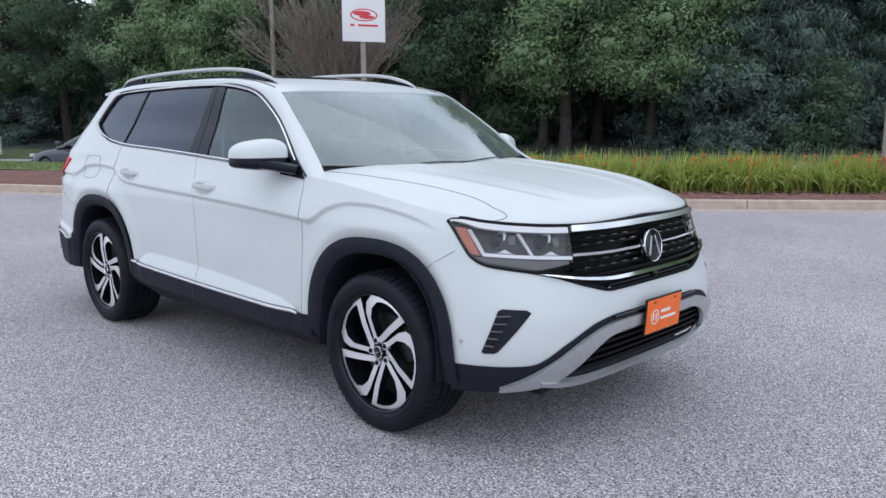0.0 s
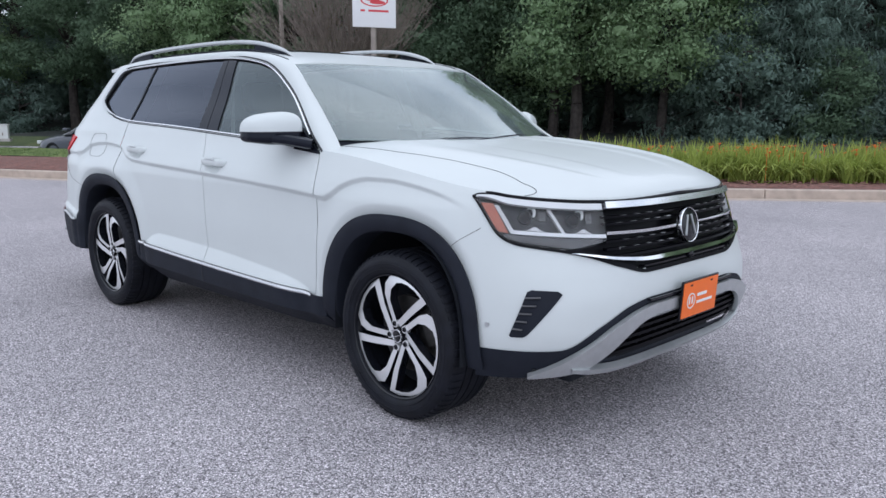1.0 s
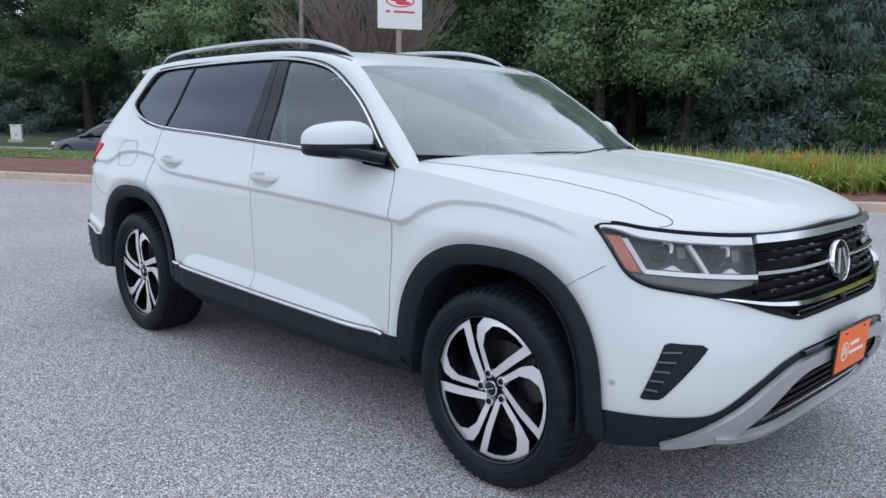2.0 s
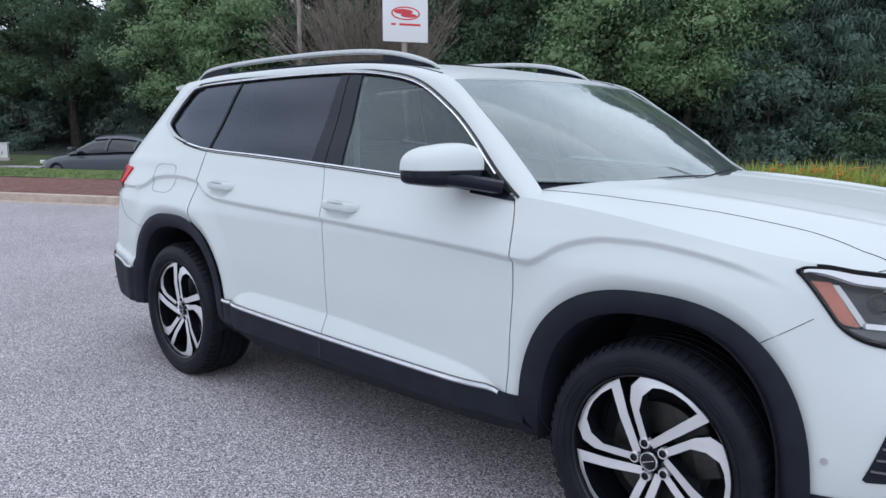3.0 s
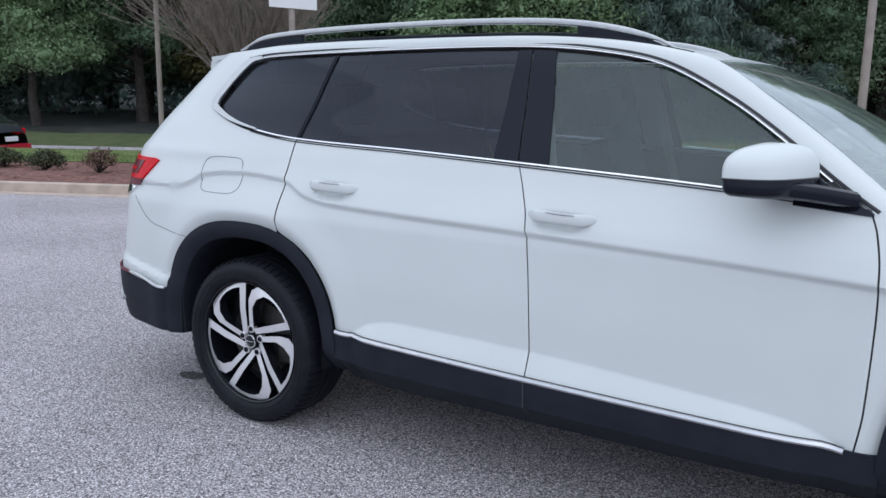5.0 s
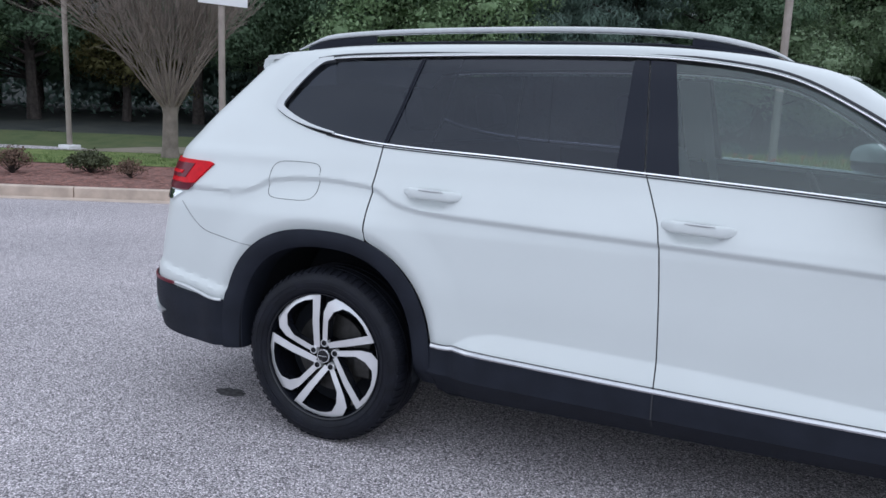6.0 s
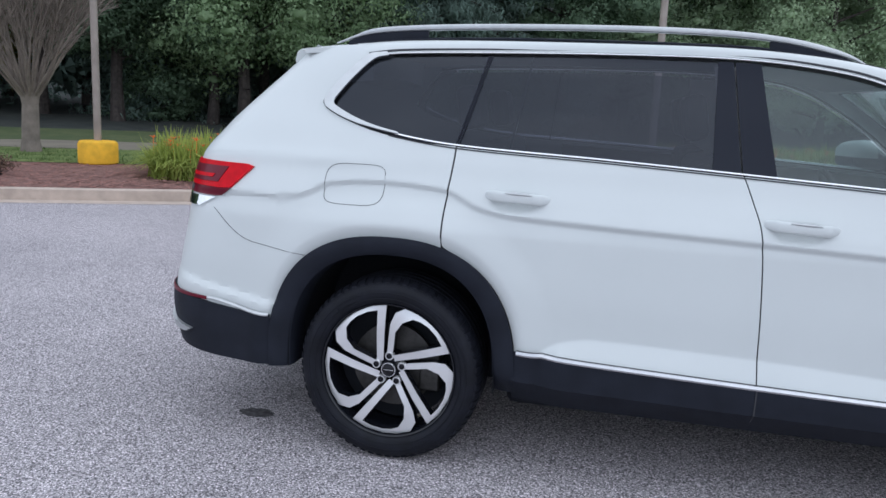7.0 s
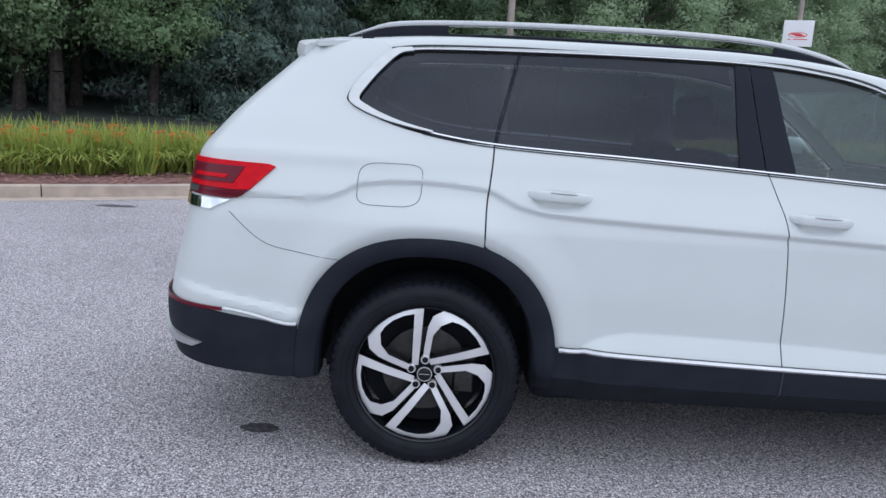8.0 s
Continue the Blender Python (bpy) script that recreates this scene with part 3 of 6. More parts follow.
for s in (-1, 1):
    qg = sheet("quarter_window", glass_fn(lambda z: -0.318 + 0.68 * max(z - 1.44, 0), lambda z: LINE_C(z) - 0.006, s, -0.010, 0.004), 20, 14, TINT, car, "dark tinted privacy glass")
    rg = sheet("rear_door_window", glass_fn(lambda z: LINE_C(z) + 0.011, lambda z: 1.174, s, -0.010), 24, 14, TINT, car, "dark tinted privacy glass")
    fg = sheet("front_door_window", glass_fn(lambda z: 1.382 - (z - 1.237) * 0.17, lambda z: 2.365, s, -0.010, 0.006), 40, 14, GLASS, car, "clear side window glass")
    for g in (qg, rg, fg):
        g.visible_shadow = False
    sheet("pillar_trim", glass_fn(lambda z: 1.170, lambda z: LINE_B(z) - 0.003, s, -0.003), 4, 10, PILLAR, car, "gloss black pillar trim", thick=0.006)
    sheet("pillar_trim", glass_fn(lambda z: LINE_B(z) + 0.003, lambda z: 1.390 - (z - 1.237) * 0.17, s, -0.003), 4, 10, PILLAR, car, "gloss black pillar trim", thick=0.006)
    sheet("pillar_trim", glass_fn(lambda z: LINE_C(z) - 0.006, lambda z: LINE_C(z) + 0.001, s, -0.004), 2, 10, PILLAR, car, thick=0.006)
    sheet("pillar_trim", glass_fn(lambda z: LINE_C(z) + 0.004, lambda z: LINE_C(z) + 0.011, s, -0.004), 2, 10, PILLAR, car, thick=0.006)
    sheet("window_divider", glass_fn(lambda z: LINE_C(z) + 0.205 - 0.1 * (z - 1.27), lambda z: LINE_C(z) + 0.213 - 0.1 * (z - 1.27), s, -0.0115), 2, 10, PILLAR, car, thick=0.003)
    # bright mouldings along the belt and over the windows
    bl = [side(x, BELT(x) + 0.011, 0.003, s) for x in np.linspace(-0.03, 2.20, 70)]
    sweep("belt_moulding", bl, [(-0.004, -0.0036), (0.004, -0.0033), (0.005, -0.001), (0.003, 0.002), (0.000, 0.0036), (-0.004, 0.0036)], BRIGHT, car, "chrome belt moulding")
    bl2 = [side(x, BELT(x) - 0.001, 0.001, s) for x in np.linspace(-0.06, 2.34, 70)]
    sweep("belt_seal", bl2, [(-0.004, -0.002), (0.003, -0.002), (0.003, 0.002), (-0.004, 0.002)], SEAM, car)
    tl = [side(FRAME_D(t)[0], FRAME_D(t)[1] - 0.006, 0.003, s) for t in np.linspace(0.0, 0.93, 80)]
    sweep("roof_moulding", tl, [(-0.004, -0.0028), (0.004, -0.0026), (0.005, -0.0005), (0.003, 0.0018), (0.000, 0.0028), (-0.004, 0.0028)], BRIGHT, car, "chrome window surround")
    tl = [side(FRAME_D(t)[0], FRAME_D(t)[1] + 0.007, 0.000, s) for t in np.linspace(0.0, 0.985, 80)]
    sweep("window_seal", tl, oval(0.005, 0.006, 6), SEAM, car)
    # wide bright corner at the back of the quarter window
    OUT = path_of((-0.02, 1.3105), (-0.12, 1.3285), (-0.21, 1.349), (-0.30, 1.382), (-0.352, 1.418), (-0.335, 1.475), (-0.27, 1.555), (-0.20, 1.620), (-0.12, 1.634))
    INN = path_of((-0.02, 1.3175), (-0.12, 1.339), (-0.205, 1.366), (-0.275, 1.397), (-0.312, 1.425), (-0.285, 1.475), (-0.225, 1.550), (-0.165, 1.606), (-0.11, 1.620))
    sheet("window_corner", lambda u, v, s=s: side(*(OUT(u) + (INN(u) - OUT(u)) * v), 0.004, s), 60, 3, SATIN, car, "satin chrome window corner", thick=0.008)
    seam_pts = [side(*OUT(t / 50), 0.002, s) for t in range(51)]
    sweep("window_seal", seam_pts, oval(0.0022, 0.003, 6), SEAM, car)

# sills and wheel-arch cladding
for s in (-1, 1):
    def sill_fn(u, v, s=s):
        x = 0.492 + (2.49 - 0.492) * u
        top = STRIP(x) - 0.004
        lo = 0.280
        z = lo + (top - lo) * v
        p = side(x, top, 0.012, s)
        tuck = 0.125 * min(max((0.5 - v) / 0.5, 0.0), 1.0) + 0.014 * (1 - v)
        return (p.x, p.y - s * tuck, z)
    sill = sheet("sill_cladding", sill_fn, 60, 16, CLAD, car, "grained black sill cladding", thick=0.01)
    pts = [side(x, STRIP(x) + 0.002, 0.013, s) for x in np.linspace(0.52, 2.40, 60)]
    sweep("sill_strip", pts, [(-0.004, -0.017), (0.003, -0.017), (0.007, -0.010), (0.003, 0.000), (-0.004, 0.000)], STRIPMAT, sill, "satin sill strip")
    sweep("sill_seal", [side(x, STRIP(x) + 0.0045, 0.013, s) for x in np.linspace(0.52, 2.40, 60)], oval(0.002, 0.0018, 6), SEAM, sill)
    sweep("sill_gap", [Vector(sill_fn((1.384 - 0.492) / 1.998, 1 - 0.07 * k)) + Vector((0, s * 0.001, 0)) for k in range(11)], [(-0.0025, -0.002), (0.0025, -0.002), (0.0025, 0.002), (-0.0025, 0.002)], SEAM, car, up=(0, s, 0))
    for c, A_OUT, B_OUT in ARCHES:
        LOWS_AT = (0.345, 0.330) if c < 1 else (0.330, 0.325)

        def ring(t, a, b, c=c, lows=LOWS_AT):
            """A point of an arch curve, 0 behind to 1 before the wheel."""
            low = lows[0] if t < 0.5 else lows[1]
            if t < 0.12:
                k = t / 0.12
                return (c - a, low + (ARCH_Z - low) * k)
            if t > 0.88:
                k = (1 - t) / 0.12
                return (c + a, low + (ARCH_Z - low) * k)
            th = math.pi * (1 - (t - 0.12) / 0.76)
            cs, sn = math.cos(th), math.sin(th)
            return (c + a * math.copysign(abs(cs) ** (2 / ARCH_P), cs), ARCH_Z + b * abs(sn) ** (2 / ARCH_P))

        def arch_fn(u, v, s=s, c=c, a=A_OUT, b=B_OUT, ring=ring):
            o = ring(u, a + 0.0115, b + 0.010)
            i = ring(u, a - 0.070, b - 0.061)
            x, z = o[0] + (i[0] - o[0]) * min(v / 0.8, 1), o[1] + (i[1] - o[1]) * min(v / 0.8, 1)
            p = side(x, max(z, 0.30), 0.0, s)
            y = abs(p.y)
            y = max(y, 0.90) + 0.014 - 0.010 * (2 * min(v / 0.8, 1) - 0.6) ** 2
            if v > 0.8:
                y -= 0.12 * (v - 0.8) / 0.2
            if (x > c) == (c < 1):
                y -= 0.10 * (1 - smooth((z - 0.275) / 0.155))
            return (x, s * y, z)
        sheet("arch_cladding", arch_fn, 72, 12, CLAD, car, "grained black wheel-arch cladding", thick=0.008)

        def liner_fn(u, v, s=s, a=A_OUT, b=B_OUT, ring=ring):
            i = ring(u, a - 0.068, b - 0.058)
            return (i[0], s * (0.965 - 0.50 * v), i[1])
        sheet("wheel_housing", liner_fn, 40, 6, DARK, car)
        bm = bmesh.new()
        box(bm, c - 0.45, c + 0.45, s * 0.44 - 0.01, s * 0.44 + 0.01, 0.22, 0.90)
        part("wheel_housing", bm, DARK, car)

# underbody
bm = bmesh.new()
box(bm, 0.45, 2.53, -0.74, 0.74, 0.215, 0.46, 0.05)
box(bm, -0.94, -0.42, -0.80, 0.80, 0.43, 0.56, 0.02)
box(bm, -0.5, 3.5, -0.44, 0.44, 0.24, 0.5, 0.02)
part("underbody", bm, DARK, car)
bm = bmesh.new()
box(bm, 3.40, 3.66, -0.60, 0.60, 0.24, 0.70, 0.02)
part("radiator", bm, DARK, car)

# ---- nose details
def fsym(*pts):
    """Both halves of a curve over the bearing."""
    c = curve(*pts)
    return lambda a: c(abs(a))


dish_b, dish_t = fsym(*[(a, LAMP_BOT(a)) for a in range(0, 50)]), fsym(*[(a, LAMP_TOP(a)) for a in range(0, 50)])


def dish_fn(u, v):
    a = -49.1 + 98.2 * u
    k = min(u, 1 - u) / 0.004
    lo, hi = dish_b(a), dish_t(a)
    z = lo + (hi - lo) * v
    edge = min(min(v, 1 - v) * (hi - lo) / 0.015, k)
    return front(a, z, 0.004 if edge < 1.4 else -0.045)


grille = sheet("grille_surround", dish_fn, 260, 40, GRILLE, car, "gloss black grille surround", sharp=25)


def fbar(name, a0, a1, zf, h, off, material, parent, depth=0.012, n=40, label=""):
    prof = [(-depth, -h), (depth * 0.6, -h), (depth, -h * 0.5), (depth, h * 0.5), (depth * 0.6, h), (-depth, h)]
    return sweep(name, [front(a0 + (a1 - a0) * i / n, zf(a0 + (a1 - a0) * i / n), off) for i in range(n + 1)], prof, material, parent, label)


sheet("chrome_bar", ruled(front, lambda u: (-24.6 + 49.2 * u, 0.963), lambda u: (-24.6 + 49.2 * u, 0.987), 0.005), 50, 4, BRIGHT, grille, "chrome upper grille bar", thick=0.02)
z_mid = fsym((0, 0.868), (12, 0.868), (25, 0.874))
z_low = fsym((0, 0.752), (14, 0.754), (22, 0.768), (30, 0.796), (37, 0.822))
for g in (-1, 1):
    fbar("chrome_bar", g * 4.2, g * 24.8, z_mid, 0.006, 0.002, CHROME, grille)
sheet("chrome_bar", ruled(front, lambda u: (-32 + 64 * u, z_low(-32 + 64 * u) - 0.010 * math.sin(math.pi * u) ** 0.5), lambda u: (-32 + 64 * u, z_low(-32 + 64 * u) + 0.007 * math.sin(math.pi * u) ** 0.5), 0.001), 60, 3, CHROME, grille, "chrome lower grille bar", thick=0.02)
for z0 in (0.932, 0.905, 0.838, 0.808, 0.780):
    zz = fsym((0, z0), (25, z0 + 0.004))
    fbar("grille_slat", -24.6, 24.6, zz, 0.005, -0.016, GRILLE, grille)
    if z0 in (0.918, 0.905, 0.932, 0.838, 0.808):
        for i in range(-6, 7):
            a = i * 3.9 + (1.3 if z0 in (0.905, 0.808) else 0)
            if abs(a) > 4.5 and abs(a) < 22.5:
                fbar("grille_accent", a - 0.75, a + 0.75, lambda q, z0=z0: z0 + 0.003, 0.004, -0.010, SATIN, grille, 0.006, 3)
for z0 in (0.716, 0.730):
    fbar("grille_slat", -16, 16, lambda a, z0=z0: z0, 0.003, -0.01, GLOSSBLACK, grille)
bm = bmesh.new()
bmesh.ops.create_uvsphere(bm, u_segments=16, v_segments=8, radius=0.018, matrix=Matrix.Translation((3.85, 0, 0.735)))
part("camera_eye", bm, GLOSSBLACK, grille)

fbar("bonnet_gap", -46.5, 46.5, lambda a: LAMP_TOP(abs(a)) + 0.0035, 0.0032, 0.003, GLOSSBLACK, car, 0.003, 90)
# badge: a plain ring round a dark disc
badge = lathe("badge", [(0.0005, -0.012), (0.040, -0.010), (0.070, -0.006), (0.072, 0.01)], GLOSSBLACK, grille, "round dark badge", 48, m=pose(3.832, 0, 0.862, -8, 0, 90))
lathe("badge_ring", [(0.0715, 0.004), (0.0725, -0.010), (0.0750, -0.012), (0.0770, -0.006), (0.078, 0.012)], CHROME, badge, "thin chrome ring", 48)
for bx, tilt in ((-0.028, 17), (0.028, -17)):
    bm = bmesh.new()
    box(bm, -0.0055, 0.0055, -0.004, 0.004, -0.046, 0.046, 0.002)
    part("badge_bar", bm, SATIN, badge, "plain silver bar").matrix_basis = pose(bx, -0.011, 0, 0, tilt, 0)

# head lamps
def chamber_low(a):
    """Lower edge of the lamp: the body's edge outside, a rising line beside the grille."""
    return max(LAMP_BOT(a) + 0.010, 0.842 - 0.0030 * (a - 24))


def guide_z(a):
    return 0.858 + 0.0014 * (a - 23.5)


for g in (1, -1):
    def lm(a, z, off=0.0, g=g):
        return front(g * a, z, off)
    A0, A1 = 24.9, 48.5
    arc = lambda u, a0=A0, a1=A1: a0 + (a1 - a0) * u
    lamp = sheet("head_lamp", ruled(lm, lambda u: (arc(u), chamber_low(arc(u)) - 0.004), lambda u: (arc(u), LAMP_TOP(arc(u)) - 0.008), -0.036), 40, 16, LAMPDARK, car, "clear-lens head lamp with light-guide strips")
    cov = sheet("lens_cover", ruled(lm, lambda u: (arc(u), chamber_low(arc(u))), lambda u: (arc(u), LAMP_TOP(arc(u)) - 0.007), 0.006), 40, 14, LENS, lamp, thick=0.003)
    cov.visible_shadow = False
    band = lambda u: arc(u, 25.2, 48.2)
    sheet("light_guide", ruled(lm, lambda u: (band(u), LAMP_TOP(band(u)) - 0.033 + 0.016 * smooth((u - 0.72) / 0.28)), lambda u: (band(u), LAMP_TOP(band(u)) - 0.011), -0.004), 40, 3, DRL, lamp, "white light-guide strip", thick=0.02)
    low = lambda u: arc(u, 25.0, 42.0)
    sheet("light_guide", ruled(lm, lambda u: (low(u), guide_z(low(u)) - 0.007), lambda u: (low(u), guide_z(low(u)) + 0.007), -0.006), 24, 2, DRL, lamp, thick=0.02)
    for a0, a1, zt, w in ((41.4, 44.2, 0.988, 0.85), (32.1, 34.8, 0.972, 0.65)):
        z0 = guide_z(a0)
        sheet("light_guide", ruled(lm, lambda u, a0=a0, a1=a1, z0=z0, zt=zt: (a0 + (a1 - a0) * u, z0 + (zt - z0) * u), lambda u, a0=a0, a1=a1, z0=z0, zt=zt, w=w: (a0 + w + (a1 - a0) * u, z0 + (zt - z0) * u), -0.010), 10, 2, DRL, lamp, thick=0.02)
    sheet("amber_reflector", ruled(lm, lambda u: (42.5 + 1.9 * u, 0.880 + 0.006 * u), lambda u: (45.2 + 2.2 * u, 0.991 + 0.002 * u), -0.010), 8, 8, AMBER, lamp, "amber side reflector", thick=0.01)
    sheet("lower_chamber", ruled(lm, lambda u: (arc(u, 25.4, 43.4), chamber_low(arc(u, 25.4, 43.4)) + 0.002), lambda u: (arc(u, 25.4, 43.4), guide_z(arc(u, 25.4, 43.4)) - 0.010), -0.012), 40, 5, LAMPGREY, lamp, "smoked grey lower lamp chamber", thick=0.01)
    for k in range(7):
        a = 30.5 + 1.7 * k
        sheet("chamber_rib", ruled(lm, lambda u, a=a: (a + 0.14 * u, chamber_low(a) + 0.004), lambda u, a=a: (a + 0.14 * u, guide_z(a) - 0.013), -0.009), 2, 4, SMOKE, lamp, thick=0.004)
    for a, z, r in ((39.6, 0.944, 0.026), (30.6, 0.930, 0.026)):
        c = lm(a, z, -0.022)
        d = (lm(a, z, 0.03) - c).normalized()
        M = look(c, c + d) @ pose(0, 0, 0, 90, 0, 0)
        lathe("projector", [(0.0005, -0.020), (0.5 * r, -0.016), (0.8 * r, -0.008), (0.86 * r, 0.004)], GLOSSBLACK, lamp, "round dark projector lens", 24, m=M)
        lathe("projector_ring", [(0.86 * r, -0.004), (0.92 * r, -0.008), (1.02 * r, -0.004), (1.06 * r, 0.012)], LAMPGREY, lamp, "", 24, m=M)
        # bright reflector: a curved shield over the lens; the white patch below is a painted glint
        sheet("reflector_shield", lambda u, v, a=a, z=z, g=g: front(g * (a + 0.3 + (1.9 + 0.5 * v) * math.cos(2.0 + 1.6 * u)), z + (0.032 + 0.009 * v) * math.sin(1.1 + 2.0 * u), -0.012), 12, 2, SATIN, lamp, "silver reflector", thick=0.008)
        sheet("reflector_foot", ruled(lm, lambda u, a=a: (a - 3.4 + 3.6 * u, guide_z(a - 3.4 + 3.6 * u) + 0.013), lambda u, a=a: (a - 2.6 + 1.8 * u, guide_z(a) + 0.016 + 0.010 * math.sin(math.pi * u)), -0.018), 8, 2, DRL, lamp, thick=0.008)
        sheet("reflector_step", ruled(lm, lambda u, a=a, z=z: (a - 3.9 + 1.3 * u, z - 0.014), lambda u, a=a, z=z: (a - 3.9 + 1.3 * u, z + 0.022), -0.026), 3, 5, LAMPGREY, lamp, thick=0.006)

# lower nose: black band, intake, silver skid frame
WB = fsym((0, 0.600), (14, 0.600), (20, 0.583), (27, 0.515), (34, 0.430), (41, 0.424), (50, 0.420))


LOW_EDGE = fsym((0, 0.325), (26, 0.325), (32, 0.315), (40, 0.300), (50, 0.290))


def low_fn(u, v):
    a = -48.2 + 96.4 * u
    lo = LOW_EDGE(a)
    z = lo + (WB(a) - lo) * v
    return front(a, z, 0.004)


lower = sheet("lower_bumper", low_fn, 120, 30, CLAD, car, "grained black lower bumper", keep=lambda u, v: not (abs(-48.2 + 96.4 * u) < 24 and 0.36 < low_fn(u, v).z < 0.505))
sheet("intake_floor", ruled(front, lambda u: (-27 + 54 * u, 0.33), lambda u: (-27 + 54 * u, 0.53), -0.055), 40, 10, DARK, lower)
for z0 in (0.365, 0.400, 0.435, 0.470, 0.500):
    fbar("intake_slat", -24.5 + (0.5 - z0) * -12, 24.5 + (0.5 - z0) * 12, lambda a, z0=z0: z0, 0.006, -0.02, GRILLE, lower, 0.02)
for i in range(-8, 9):
    a = i * 2.9
    sweep("intake_rib", [front(a, 0.355, -0.02), front(a, 0.43, -0.024), front(a, 0.505, -0.02)], oval(0.006, 0.012, 6), GRILLE, lower, up=(0, 1, 0))
SK_T = fsym((0, 0.575), (14, 0.575), (19, 0.560), (24, 0.520), (30, 0.440), (36, 0.362), (39, 0.330))
SK_B = fsym((0, 0.528), (13, 0.528), (17, 0.516), (21, 0.476), (25, 0.410), (30, 0.345), (39, 0.318))
LIP_B = fsym((0, 0.320), (20, 0.322), (27, 0.330), (32, 0.350))
LIP_T = fsym((0, 0.337), (20, 0.341), (27, 0.353), (32, 0.366))
skid = sheet("skid_frame", ruled(front, lambda u: (-39 + 78 * u, SK_B(-39 + 78 * u)), lambda u: (-39 + 78 * u, SK_T(-39 + 78 * u)), 0.008), 110, 6, SATIN, car, "satin silver skid frame", thick=0.022)
sheet("skid_lip", ruled(front, lambda u: (-32 + 64 * u, LIP_B(-32 + 64 * u)), lambda u: (-32 + 64 * u, LIP_T(-32 + 64 * u)), 0.0095), 60, 4, SATIN, skid, thick=0.03)
fbar("bumper_trim", -16, 16, lambda a: 0.592, 0.005, 0.010, GLOSSBLACK, lower)
# corner vents
for g in (1, -1):
    def vm(a, z, off=0.0, g=g):
        return front(g * a, z, off)
    VT = line_of((33.9, 0.652), (34.6, 0.664), (39.0, 0.668), (39.6, 0.660))
    VB = line_of((39.6, 0.492), (40.2, 0.482), (42.2, 0.480), (42.5, 0.486))
    vent = sheet("corner_vent", ruled(vm, VT, VB, 0.004), 8, 14, CLAD, car, "black louvred corner vent", thick=0.01)
    for k in range(5):
        t = 0.14 + 0.17 * k
        p0, p1 = VT(0.97) * (1 - t) + VB(0.97) * t, VT(0.52) * (1 - t) + VB(0.52) * t
        sweep("louvre", [vm(p0[0] + (p1[0] - p0[0]) * q / 6, p0[1] + (p1[1] - p0[1]) * q / 6, 0.012) for q in range(7)], oval(0.007, 0.0035, 6), LAMPGREY, vent)
    sweep("parking_sensor", [vm(46.2, 0.520, 0.000), vm(46.2, 0.520, 0.003)], oval(0.010, 0.010, 12), SATIN, car, "small grey parking sensor", up=(0, 0, 1))
    sweep("parking_sensor", [vm(38.0, 0.345, 0.006), vm(38.0, 0.345, 0.010)], oval(0.010, 0.010, 12), GLOSSBLACK, car, up=(0, 0, 1))

# front plate
bm = bmesh.new()
box(bm, -0.010, 0.0, -0.160, 0.160, -0.086, 0.086, 0.004)
plate = part("show_plate", bm, GLOSSBLACK, car, "orange dealer plate with a white ring and two white bars")
plate.matrix_basis = pose(3.905, 0.003, 0.552, 0, 4, 0)
bm = bmesh.new()
box(bm, 0.0, 0.003, -0.152, 0.152, -0.078, 0.078, 0.001)
part("plate_board", bm, ORANGE, plate)
lathe("emblem_ring", [(0.030, 0), (0.030, -0.0015), (0.035, -0.0015), (0.035, 0)], WHITEPRINT, plate, "", 32, m=pose(0.0035, -0.082, -0.006, 0, 0, 90))
for y0, y1, z0, z1 in ((-0.100, -0.090, -0.02, 0.012), (-0.076, -0.066, -0.02, 0.012), (-0.030, 0.055, 0.006, 0.020), (-0.030, 0.110, -0.026, -0.014)):
    bm = bmesh.new()
    box(bm, 0.003, 0.0042, y0, y1, z0, z1)
    part("printed_bar", bm, WHITEPRINT, plate)
for y in (-0.09, 0.09):
    bm = bmesh.new()
    box(bm, 0.003, 0.0045, y - 0.009, y + 0.009, 0.060, 0.067, 0.001)
    part("slot", bm, DARK, plate)

